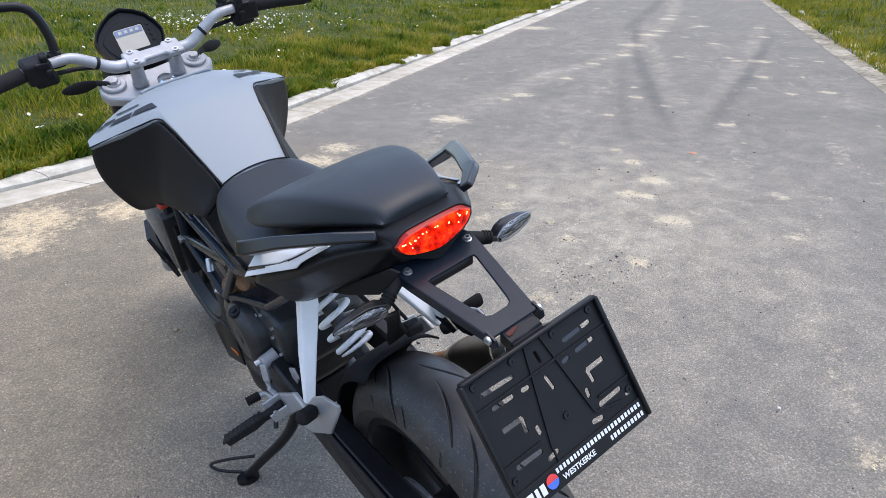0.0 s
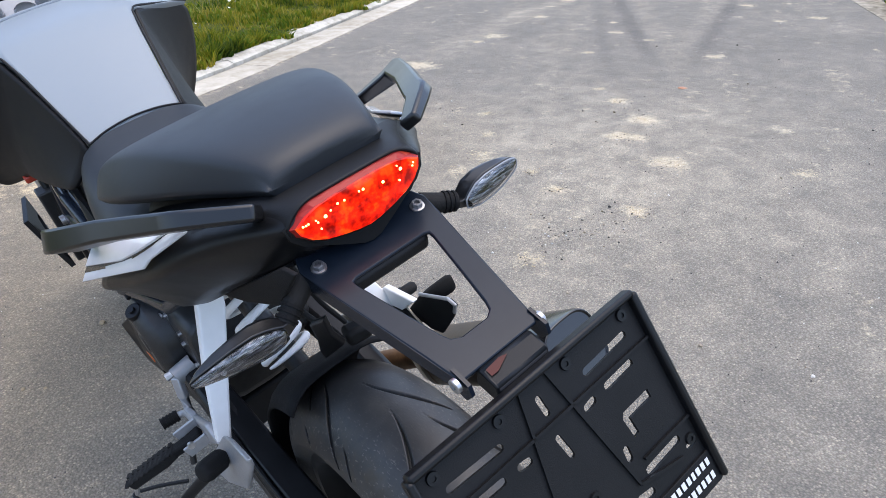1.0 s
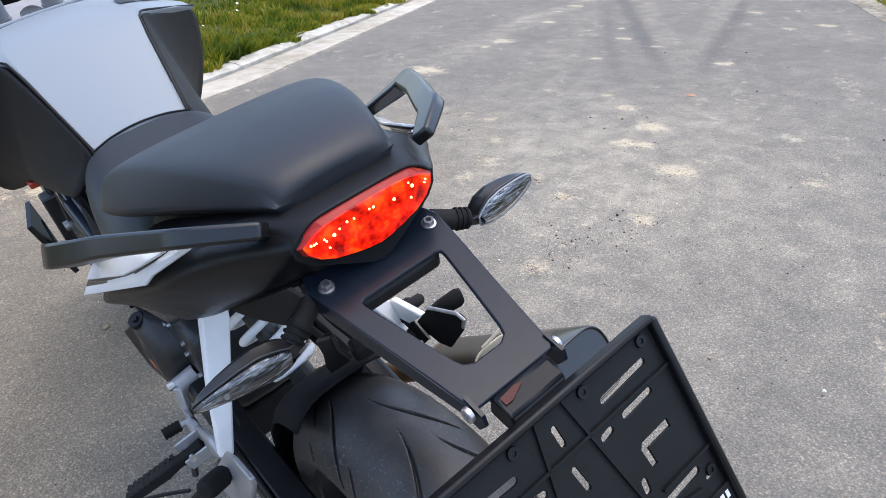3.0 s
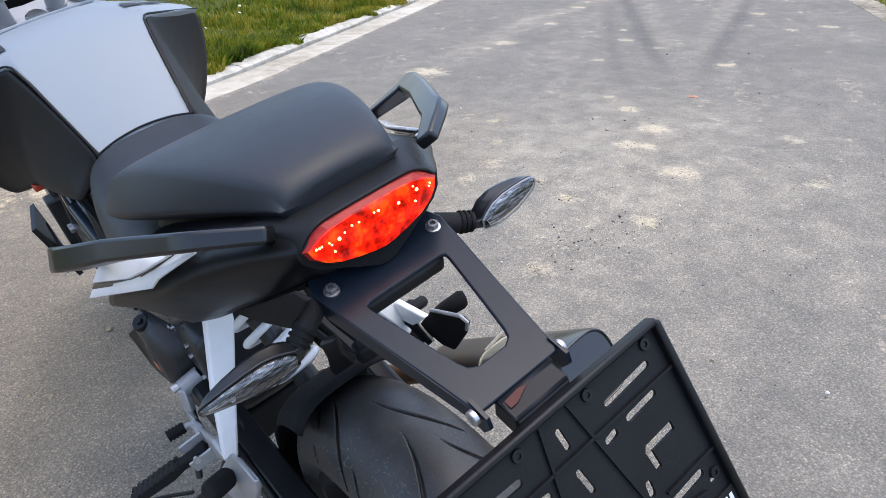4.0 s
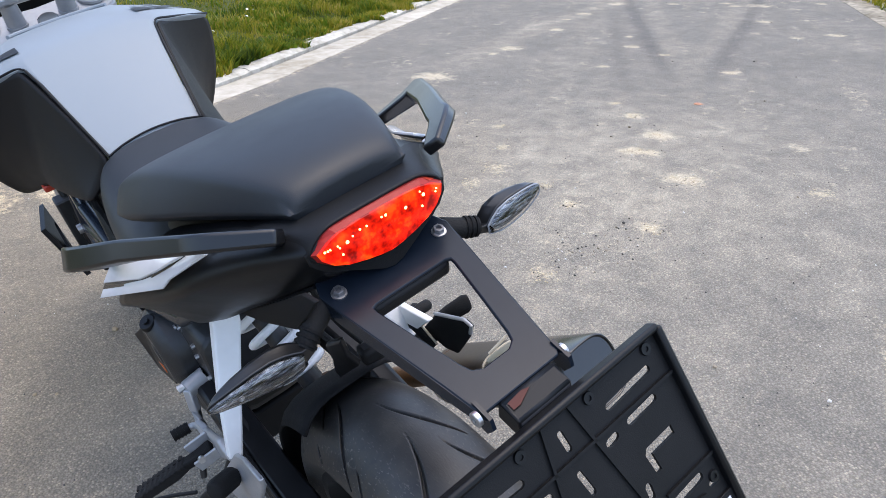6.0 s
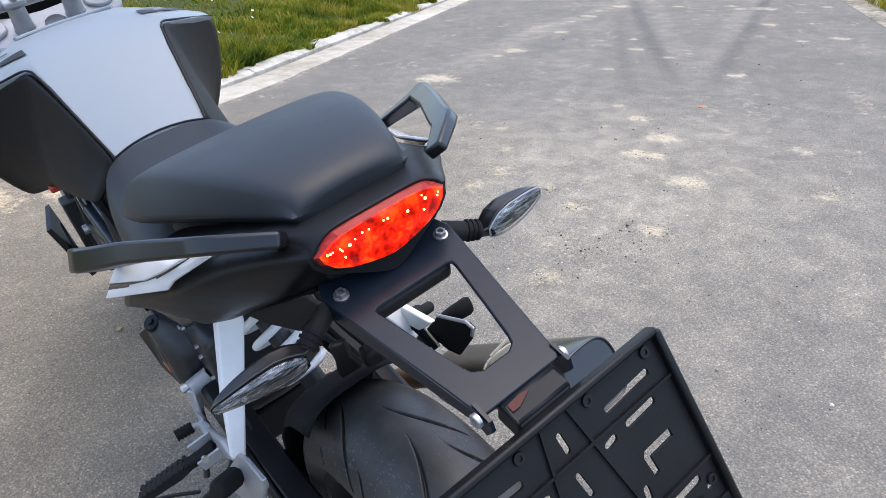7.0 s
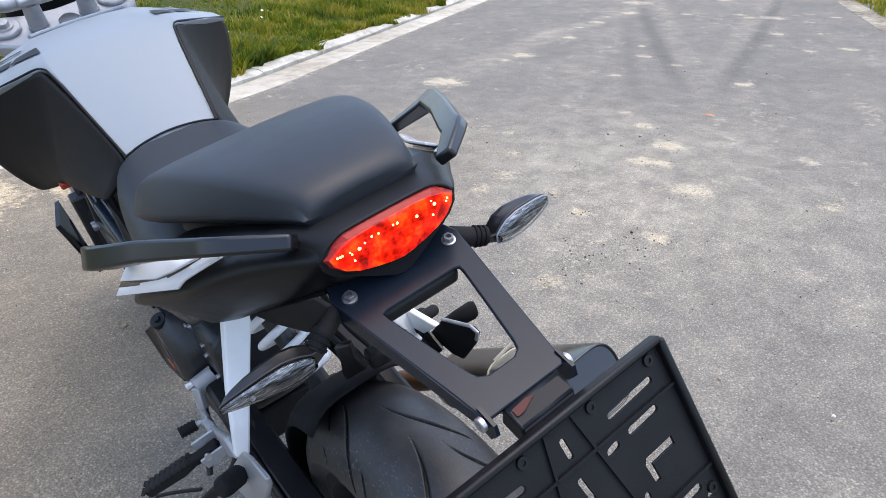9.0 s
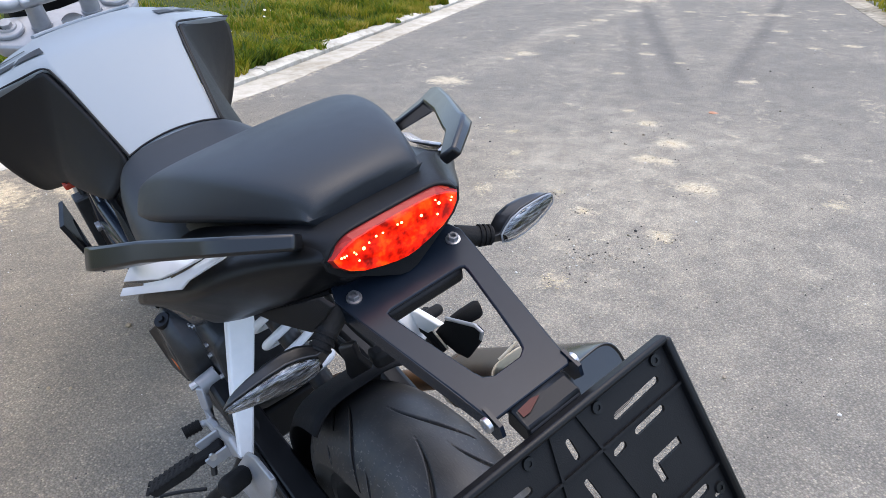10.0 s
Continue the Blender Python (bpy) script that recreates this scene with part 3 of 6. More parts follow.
def inner_right(s):
    return right_edge(s) - GUT - 0.05 + 0.07 * noise.noise((s * 1.9, 3.0, 1.0)) + 0.04 * noise.noise((s * 7.0, 1.0, 2.0))


h_left = verge("verge_left", inner_left, 1, "rough grassy verge behind the kerb")
h_right = verge("verge_right", inner_right, -1, "rough grassy verge beyond the road")


def kerb_run(side, edge_of, sign):
    run = tagged(new("kerb_" + side, None), "pale concrete kerb with a flat gutter strip", "kerb", kind="structure")
    s = -6.0
    r = random.Random(7 + sign)
    while s < 45:
        e = s + (r.uniform(0.95, 1.05) if sign > 0 else r.uniform(0.45, 0.8))
        pts = []
        tilt = r.uniform(-0.004, 0.004) if sign > 0 else r.uniform(-0.03, 0.03)
        near = s < 16
        for i in range(11 if near else 2):
            f = i / (10 if near else 1)
            a = s + 0.0015 + (e - s - 0.003) * f
            n0 = edge_of(a) + sign * (GUT + tilt * (f - 0.5))
            ring = []
            for k, (o, z) in enumerate(((0, -0.05), (0.003, 0.010), (0.022, KH - 0.014), (0.045, KH - 0.003), (KW * 0.6, KH + 0.002), (KW, KH + 0.003), (KW, -0.05))):
                w = (0.007 if sign > 0 else 0.03) * noise.noise((a * 9, k * 1.7, sign * 3.0)) + 0.006 * noise.noise((a * 31, k * 2.9, sign * 5.0))
                ring.append(at(a, n0 + sign * (o + w * (0.8 if 0 < k < 4 else 0.2)), z + (w * 0.7 if 0 < k < 6 else 0) + tilt * 0.5))
            pts.append(ring)
        part("kerb_stone", loft(pts), KERB, run)
        gp = []
        for i in range(9 if near else 2):
            f = i / (8 if near else 1)
            a = s + 0.003 + (e - s - 0.006) * f
            n0 = edge_of(a) - sign * 0.005
            w = 0.012 * noise.noise((a * 6, 4.0, sign * 2.0)) + 0.006 * noise.noise((a * 23, 1.0, sign))
            gp.append([at(a, n0 + sign * o, z) for o, z in ((w, -0.05), (w, 0.003), (0.02 + w, 0.006), (GUT - 0.045, 0.004), (GUT - 0.03, -0.006), (GUT - 0.03, -0.05))])
        part("gutter_slab", loft(gp), CONCRETE if sign > 0 else MUDDY, run)
        s = e


kerb_run("left", left_edge, 1)
kerb_run("right", right_edge, -1)


def blades(name, count, area, height_at, lo, hi, width, seed, material, label):
    """Blades of grass scattered over the verge as one mesh."""
    r = np.random.RandomState(seed)
    vs = np.zeros((count, 5, 3))
    for i in range(count):
        s, n = area(r)
        base = np.array(at(s, n, height_at(s, n) - 0.01))
        a = r.uniform(0, 2 * math.pi)
        d = np.array((math.cos(a), math.sin(a), 0))
        tall = max(0.22, noise.noise((s * 1.1, n * 1.1, 3.0)) * 0.8 + 0.85 * noise.noise((s * 4.3, n * 4.3, 9.0)) + 0.62) * r.uniform(lo, hi)
        lean_by = r.uniform(0.1, 0.9) * tall
        b = r.uniform(0, 2 * math.pi)
        l = np.array((math.cos(b), math.sin(b), 0)) * lean_by
        w = width * r.uniform(0.6, 1.4)
        up = np.array((0, 0, tall))
        vs[i] = base - d * w, base + d * w, base + d * w * 0.8 + up * 0.6 + l * 0.4, base - d * w * 0.8 + up * 0.6 + l * 0.4, base + up * 0.95 + l
    q = np.arange(count) * 5
    fs = [f for k in q for f in ((k, k + 1, k + 2, k + 3), (k + 3, k + 2, k + 4))]
    me = bpy.data.meshes.new(name)
    me.from_pydata(vs.reshape(-1, 3).tolist(), [], fs)
    me.materials.append(material)
    return tagged(new(name, me), label, "grass", kind="stuff")


def left_area(r):
    s = r.uniform(-1, 24) if r.rand() < 0.7 else r.uniform(1, 9)
    if r.rand() < 0.15:
        return s, inner_left(s) - r.rand() ** 2 * (0.03 + 0.26 * max(0.0, noise.noise((s * 1.7, 0.5, 7.0)) + 0.6 * noise.noise((s * 6.1, 2.5, 7.0))))
    return s, inner_left(s) + 0.01 + abs(r.normal()) * 0.9 + (r.uniform(0, 12) if r.rand() < 0.62 else 0)


def weed_area(r):
    """Weeds stand in patches, thickest along the kerb."""
    while True:
        s, n = left_area(r)
        if noise.noise((s * 1.3, n * 1.3, 21.0)) + 0.5 * noise.noise((s * 3.7, n * 3.7, 5.0)) > r.uniform(-0.25, 0.35):
            return s, n


def right_area(r):
    s = r.uniform(5, 26) if r.rand() < 0.6 else r.uniform(-8, 5)
    if r.rand() < 0.12:
        return s, inner_right(s) + r.rand() ** 2 * 0.16
    return s, inner_right(s) - 0.01 - abs(r.normal()) * 1.0 - (r.uniform(0, 8) if r.rand() < 0.4 else 0)


blades("grass_left", 150000, left_area, h_left, 0.03, 0.16, 0.0042, 1, GRASS, "dense green and yellowing wild grass")
blades("weeds_left", 46000, weed_area, h_left, 0.025, 0.13, 0.013, 3, LEAF, "low broad-leaved weeds among the grass")
blades("grass_right", 42000, right_area, h_right, 0.05, 0.2, 0.007, 2, GRASS, "dense green and yellowing wild grass")


def petals(name, count, area, height_at, seed):
    r = np.random.RandomState(seed)
    vs, fs = [], []
    while len(fs) < count:
        s, n = area(r)
        for k in range(r.randint(1, 6)):
            s1, n1 = s + r.normal() * 0.12, n + r.normal() * 0.12
            c = np.array(at(s1, n1, height_at(s1, n1) + r.uniform(0.1, 0.24)))
            w = r.uniform(0.006, 0.017)
            t = r.normal(size=3) * 0.4 + np.array((0, 0, 1))
            t /= np.linalg.norm(t)
            u = np.cross(t, (1, 0, 0))
            u /= np.linalg.norm(u)
            v = np.cross(t, u)
            q = len(vs)
            vs += [tuple(c + w * (math.cos(a) * u + math.sin(a) * v)) for a in (2 * math.pi * i / 6 for i in range(6))]
            fs.append(tuple(range(q, q + 6)))
    me = bpy.data.meshes.new(name)
    me.from_pydata(vs, [], fs)
    me.materials.append(PETAL)
    return tagged(new(name, me), "small white wild flowers in the grass", "flowers", kind="stuff")


def flower_area(r):
    if r.rand() < 0.8:
        return 7.63 + r.normal() * 0.6, 5.86 - 0.2 + r.normal() * 0.5
    s = r.uniform(2.5, 14)
    return s, inner_left(s) + r.uniform(0.5, 5)


petals("wild_flowers", 800, flower_area, h_left, 5)


def gravel():
    r = np.random.RandomState(9)
    vs, fs = [], []
    tet = np.array([(1, 1, 1), (-1, -1, 1), (-1, 1, -1), (1, -1, -1), (1.1, -1, 0.4), (-0.6, 1, 0.9)])
    faces = ((0, 4, 1), (0, 1, 5), (0, 5, 2), (0, 2, 3), (0, 3, 4), (4, 3, 1), (1, 3, 2), (1, 2, 5))
    for i in range(4200):
        if i % 40 == 0:
            x, y, q = SAND[r.randint(9)]
            p = np.array((x + r.normal() * q * 0.8, y + r.normal() * q * 0.8, 0.0))
            w = r.uniform(0.0008, 0.003)
        elif i % 50 == 5:
            f = r.rand()
            p = np.array((1.960 + 0.33 * f + r.normal() * 0.08, 1.651 - 0.057 * f + r.normal() * 0.09, 0.0))
            w = r.uniform(0.001, 0.0035)
        else:
            s = r.uniform(0, 14) if i % 2 else r.uniform(0.4, 5)
            p = np.array(at(s, r.uniform(right_edge(s), left_edge(s)), 0.0))
            w = r.uniform(0.0007, 0.0024) if r.rand() < 0.975 else r.uniform(0.0026, 0.0055)
        k = len(vs)
        vs += [tuple(p + (0, 0, w * 0.5) + w * v * r.uniform(0.6, 1.1, 3)) for v in tet]
        fs += [tuple(k + j for j in f) for f in faces]
    me = bpy.data.meshes.new("gravel")
    me.from_pydata(vs, [], fs)
    me.materials.append(GRIT)
    tagged(new("gravel", me), "loose grit and small stones on the asphalt", "gravel", kind="stuff")


gravel()


def crumbs():
    """Small tan crumbs of clay lying in the sand patches."""
    r = np.random.RandomState(21)
    vs, fs = [], []
    oct_ = np.array([(1, 0, 0), (0, 1, 0), (-1, 0, 0), (0, -1, 0), (0, 0, 1), (0, 0, -0.6)])
    tri = ((0, 1, 4), (1, 2, 4), (2, 3, 4), (3, 0, 4), (1, 0, 5), (2, 1, 5), (3, 2, 5), (0, 3, 5))
    for x, y, q in SAND:
        for i in range(70 if q < 0.15 else 40):
            w = r.uniform(0.0015, 0.006) * (0.6 + 3 * q)
            p = np.array((x + r.normal() * q * 0.42, y + r.normal() * q * 0.38, w * 0.4))
            k = len(vs)
            vs += [tuple(p + w * v * r.uniform(0.6, 1.2, 3) * (1, 1, 0.45)) for v in oct_]
            fs += [tuple(k + j for j in f) for f in tri]
    me = bpy.data.meshes.new("sand_crumbs")
    me.from_pydata(vs, [], fs)
    me.materials.append(CLAY)
    tagged(new("sand_crumbs", me), "tan crumbs of dried clay in the sand patches", "crumbs", kind="stuff")


crumbs()


def pebble(p, w, label):
    bm = bmesh.new()
    bmesh.ops.create_icosphere(bm, subdivisions=2, radius=w)
    for v in bm.verts:
        v.co *= 0.85 + 0.3 * noise.noise(v.co * 120 + Vector(p))
        v.co.z *= 0.7
    ob = part("pebble", bm, PEBBLE, None)
    ob.location = (p[0], p[1], w * 0.5)
    tagged(ob, label, "pebble", "pebbles on the road")


pebble((0.678, 2.242, 0), 0.010, "small tan pebble lying on the asphalt")
pebble((0.428, 2.071, 0), 0.006, "tiny pale pebble lying on the asphalt")
pebble((0.471, 2.036, 0), 0.005, "tiny dark pebble lying on the asphalt")

chip = bmesh.new()
bmesh.ops.create_icosphere(chip, subdivisions=2, radius=0.032)
for v in chip.verts:
    v.co *= 0.8 + 0.5 * noise.noise(v.co * 60)
    v.co.z *= 0.12
chip_ob = part("brick_fragment", chip, BRICK, None)
chip_ob.location = (4.046, 2.406, 0.002)
tagged(chip_ob, "flat crushed orange brick fragment on the asphalt", "brick fragment")


# ---------------------------------------------------------------- the motorcycle
bike = new("motorcycle")
bike.matrix_world = pose(0.793, 0.80, 0.002, 0, -12.9, -2.3)
tagged(bike, "naked street motorcycle, black and silver-white, leaning on its side stand", "motorcycle")

R_REAR, R_FRONT = 0.299, 0.293
FRONT_Y = 1.385


def grooves(theta, s):
    """Depth of the tread cut at an angle round the tyre and a way across it, -1 to 1."""
    d = 0.0
    pitch = 2 * math.pi / 8
    for side in (1, -1):
        q = s * side
        for off, s0, s1, bend, w in ((0.41, 0.18, 0.95, 0.40, 0.0032), (-0.05, 0.02, 0.52, 0.38, 0.0030), (0.40, 0.70, 0.98, 0.06, 0.0022), (0.02, 0.62, 0.90, 0.10, 0.0020)):
            if not s0 < q < s1:
                continue
            f = (q - s0) / (s1 - s0)
            mid = off + 0.075 + (0.22 if side > 0 else 0) - bend * f ** 0.55
            t = (theta - mid + pitch / 2) % pitch - pitch / 2
            wide = w * (0.5 + 0.6 * math.sin(math.pi * f))
            g = max(0.0, 1 - abs(t) * 0.3 * (0.6 + 0.4 * f) / (1.5 * wide))
            d = max(d, min(1, 1.5 * g * g * (3 - 2 * g)) * min(1, min(f, 1 - f) * 12))
    return d


def tyre(parent, y, radius, half, n, m):
    vs, fs = [], []
    # finer towards the top and rear, where the tread shows
    turns = [-1.7 + 2.3 * i / (0.9 * n) for i in range(int(0.9 * n))] + [0.6 + (2 * math.pi - 2.3) * i / (0.1 * n) for i in range(int(0.1 * n))]
    n = len(turns)
    for th in turns:
        for j in range(m):
            f = -1 + 2 * j / (m - 1)
            a = f * radians(84)
            x = half * math.sin(a) / math.sin(radians(84))
            r = radius - half * 0.93 * (1 - math.cos(a)) - (0.006 * grooves(th, f) if abs(f) < 0.9 else 0)
            vs.append((x, y + r * math.sin(th), radius + r * math.cos(th)))
        for x, r in ((half * 0.82, radius - half * 1.18), (-half * 0.82, radius - half * 1.18)):
            vs.append((x, y + r * math.sin(th), radius + r * math.cos(th)))
    k = m + 2
    for i in range(n):
        a, b = i * k, (i + 1) % n * k
        for j in range(k):
            j2 = (j + 1) % k
            fs.append((a + j, a + j2, b + j2, b + j))
    me = bpy.data.meshes.new("tyre")
    me.from_pydata(vs, [], fs)
    me.materials.append(TYRE)
    for p in me.polygons:
        p.use_smooth = True
    ob = new("tyre", me)
    ob.parent = parent
    return tagged(ob, "worn dusty black road tyre")


def wheel(name, y, radius, half, n, m):
    hub = part(name, lathe([(-half * 0.55, 0.03), (-half * 0.55, 0.045), (half * 0.55, 0.045), (half * 0.55, 0.03)], (0, y, radius), n=24), PLASTIC, bike, "wheel with a cast black rim")
    tyre(hub, y, radius, half, n, m)
    rr = radius - half * 1.18 + 0.01
    part("rim", lathe([(-half * 0.85, rr), (-half * 0.85, rr - 0.02), (-half * 0.3, rr - 0.045), (half * 0.3, rr - 0.045), (half * 0.85, rr - 0.02), (half * 0.85, rr), (half * 0.5, rr - 0.01), (-half * 0.5, rr - 0.01)], (0, y, radius), n=64), SATIN, hub)
    for k in range(5):
        a = 2 * math.pi * k / 5
        d = Vector((0, math.sin(a), math.cos(a)))
        c = Vector((0, y, radius))
        part("spoke", rect_bar([c + d * 0.035, c + d * (rr - 0.03)], 0.035, 0.03, up=(1, 0, 0)), SATIN, hub, bevel=0.005)
    part("brake_disc", lathe([(half * 0.75, 0.06), (half * 0.75, 0.125), (half * 0.75 + 0.004, 0.125), (half * 0.75 + 0.004, 0.06)], (0, y, radius), n=48), STEEL, hub)
    return hub


rear_wheel = wheel("rear_wheel", 0.0, R_REAR, 0.075, 1200, 190)
front_wheel = wheel("front_wheel", FRONT_Y, R_FRONT, 0.055, 400, 16)
part("sprocket", lathe([(-0.075, 0.04), (-0.075, 0.10), (-0.068, 0.10), (-0.068, 0.04)], (0, 0, R_REAR), n=44), STEEL, rear_wheel)

# swingarm with its two beams
arm = part("swingarm", box((0.22, 0.07, 0.08), pose(0, 0.52, 0.40)), SATIN, bike, "black cast swingarm", bevel=0.015)
for sx in (-1, 1):
    part("beam", rect_bar([(sx * 0.108, 0.55, 0.405), (sx * 0.112, 0.36, 0.385), (sx * 0.112, 0.15, 0.335), (sx * 0.105, -0.05, 0.306)], 0.036, [0.09, 0.085, 0.065, 0.05]), SATIN, arm, bevel=0.008)
    part("axle_nut", rod((sx * 0.125, 0, 0.306), (sx * 0.145, 0, 0.306), 0.015, 6), STEEL, arm)
guard = part("chain_guard", rect_bar([(-0.100, 0.42, 0.425), (-0.100, 0.2, 0.40), (-0.098, 0.0, 0.385), (-0.095, -0.13, 0.36)], 0.04, 0.012), SATIN, bike, "black plastic chain guard", bevel=0.004)
part("guard_side", rect_bar([(-0.124, 0.40, 0.405), (-0.124, 0.2, 0.38), (-0.122, 0.0, 0.362), (-0.118, -0.12, 0.345)], 0.006, 0.05), SATIN, guard, bevel=0.002)


def hugger():
    rings = []
    for k in range(26):
        a = radians(20 + 112 * k / 25)
        r0 = 0.321
        ring = []
        for j in range(11):
            f = -1 + 2 * j / 10
            x = 0.079 * f
            r = r0 - 0.024 * abs(f) ** 4
            ring.append((x, r * math.sin(a), R_REAR + r * math.cos(a)))
        rings.append(ring)
    return loft(rings, cap=False, closed=False)


mud = part("rear_mudguard", hugger(), MATT, bike, "black plastic inner rear mudguard", thick=0.004)
part("cable_block", rect_bar([(0.018, 0.105, 0.628), (0.05, 0.10, 0.628)], 0.024, 0.022), PLASTIC, mud, "black cable block", bevel=0.006)
part("mudguard_stay", shell([(-0.022, 0.0642, 0.7096), (-0.022, 0.0162, 0.7443), (-0.01, 0.048, 0.6958), (0.004, 0.0614, 0.6631), (0.0, 0.1278, 0.6027), (-0.004, 0.1256, 0.6189), (-0.012, 0.0919, 0.6648)], [(0, 1, 2, 6), (2, 3, 4, 5, 6)]), SATIN, mud, "black moulded mudguard stay", thick=0.008, bevel=0.002)
part("brake_hose", tube([(0.0, 0.11, 0.655), (-0.02, 0.14, 0.70), (-0.045, 0.17, 0.76)], 0.004, 8), RUBBER, mud)
part("sensor_cable", tube([(0.02, 0.09, 0.66), (0.0, 0.09, 0.71), (-0.02, 0.08, 0.79)], 0.003, 8), RUBBER, mud)

# shock absorber
ax = Vector((0.1266, -0.6982, -1.0)).normalized()
PITCH, COIL_0 = 0.0286, Vector((-0.0176, 0.3232, 0.5992))
shock_a, shock_b = COIL_0 - ax * PITCH * 2.4, COIL_0 + ax * PITCH * 4.4
su = ax.orthogonal().normalized()
sw = ax.cross(su)
shock = part("shock_absorber", rod(shock_a, shock_b, 0.016), DARK_METAL, bike, "rear shock absorber with a white coil spring")
coil, gauge = [], []
for k in range(24 * 6 + 1):
    u = k / 24 - 2
    a = 2 * math.pi * u + 1.016
    coil.append(COIL_0 + ax * PITCH * (u if u < 3 else 3 + (u - 3) * 0.38) + 0.0332 * (math.cos(a) * su + math.sin(a) * sw))
    gauge.append(0.0062 * min(1, 0.25 + (144 - k) / 12))
part("spring", tube(coil, gauge, 10, smooth_path=False), WHITE_METAL, shock, "white coil spring")
part("shock_body", rod(shock_b + ax * -0.004, shock_b + ax * 0.05, 0.028), BRASS, shock, "brown damper body")

# engine
engine = part("engine", loft([oval(y, hw, b, t, 4) for y, hw, b, t in ((0.50, 0.09, 0.30, 0.50), (0.56, 0.12, 0.26, 0.54), (0.70, 0.13, 0.24, 0.52), (0.80, 0.11, 0.26, 0.46), (0.86, 0.06, 0.30, 0.42))]), DARK_METAL, bike, "dark cast engine block", bevel=0.01)
part("cylinder", loft([oval(0.72, 0.085, 0.45, 0.50, 5), oval(0.80, 0.085, 0.46, 0.72, 5), oval(0.90, 0.08, 0.50, 0.70, 5)]), DARK_METAL, engine, bevel=0.006)
for sx in (-1, 1):
    part("crankcase_cover", lathe([(0.0, 0.078), (0.026, 0.076), (0.034, 0.070), (0.044, 0.060), (0.047, 0.052), (0.045, 0.049), (0.045, 0.02), (0.048, 0.018), (0.048, 0.002)], (sx * 0.098, 0.575, 0.462), (sx, 0, 0), 48, closed=False), DARK_METAL, engine, "round black crankcase cover", bevel=0.003)
    part("cover_flange", lathe([(0.0, 0.02), (0.0, 0.088), (0.008, 0.088), (0.01, 0.085), (0.01, 0.02)], (sx * 0.092, 0.575, 0.462), (sx, 0, 0), 48, closed=False), DARK_METAL, engine, bevel=0.002)
    for k in range(6):
        a = radians(20 + 60 * k)
        c = Vector((sx * 0.104, 0.575 + 0.083 * math.sin(a), 0.462 + 0.083 * math.cos(a)))
        part("cover_bolt", rod(c, c + Vector((sx * 0.003, 0, 0)), 0.0045, 8), STEEL, engine)
fin = part("sprocket_cover", shell([(-0.154, 0.762, 0.405), (-0.139, 0.733, 0.4275), (-0.138, 0.66, 0.42), (-0.138, 0.68, 0.31), (-0.145, 0.795, 0.28)], [(0, 1, 2, 3, 4)]), SATIN, engine, "black lower engine cover", thick=0.005, bevel=0.004)
part("orange_trim", shell([(-0.14, 0.755, 0.335), (-0.14, 0.735, 0.342), (-0.14, 0.68, 0.353), (-0.14, 0.69, 0.338)], [(0, 1, 2, 3)]), ORANGE, fin, "orange trim strip", thick=0.002)
part("gearbox_case", loft([oval(y, hw, b, t, 5) for y, hw, b, t in ((0.425, 0.085, 0.42, 0.50), (0.44, 0.10, 0.40, 0.535), (0.53, 0.104, 0.38, 0.55))]), DARK_METAL, engine, "dark ribbed gearbox casing", bevel=0.006)
for y, z in ((0.448, 0.526), (0.47, 0.49), (0.452, 0.455), (0.50, 0.535)):
    part("case_bolt", rod((-0.100, y, z), (-0.1055, y, z), 0.0042, 8), STEEL, engine)
part("filler_cap", lathe([(-0.012, 0.015), (0.0, 0.015), (0.003, 0.013), (0.003, 0.006), (0.007, 0.005), (0.007, 0.001)], (-0.134, 0.565, 0.532), (-0.35, -0.25, 0.9), 24, closed=False), SATIN, engine, "black oil filler cap")
part("belly_pan", loft([oval(y, hw, b, t, 4) for y, hw, b, t in ((0.55, 0.10, 0.17, 0.25), (0.75, 0.12, 0.16, 0.25), (0.95, 0.09, 0.20, 0.30))]), SATIN, bike, "black plastic belly pan", bevel=0.01)

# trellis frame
fr = part("frame", tube([(0, 0.95, 0.90), (0, 1.02, 0.72)], 0.035), POWDER_SKY_TINT, bike, "black tubular trellis frame")
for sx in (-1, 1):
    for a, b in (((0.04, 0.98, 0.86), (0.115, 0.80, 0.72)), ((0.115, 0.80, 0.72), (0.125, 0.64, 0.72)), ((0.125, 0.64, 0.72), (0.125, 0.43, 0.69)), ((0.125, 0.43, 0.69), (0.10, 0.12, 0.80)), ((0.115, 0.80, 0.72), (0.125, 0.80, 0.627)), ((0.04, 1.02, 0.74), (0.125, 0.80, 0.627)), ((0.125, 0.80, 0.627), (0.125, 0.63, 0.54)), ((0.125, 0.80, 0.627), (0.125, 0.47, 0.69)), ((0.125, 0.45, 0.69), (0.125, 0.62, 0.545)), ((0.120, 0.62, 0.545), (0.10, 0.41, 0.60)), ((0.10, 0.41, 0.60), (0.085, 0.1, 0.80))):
        part("frame_tube", rod((sx * a[0], *a[1:]), (sx * b[0], *b[1:]), 0.0105, 12), POWDER_SKY_TINT, fr)

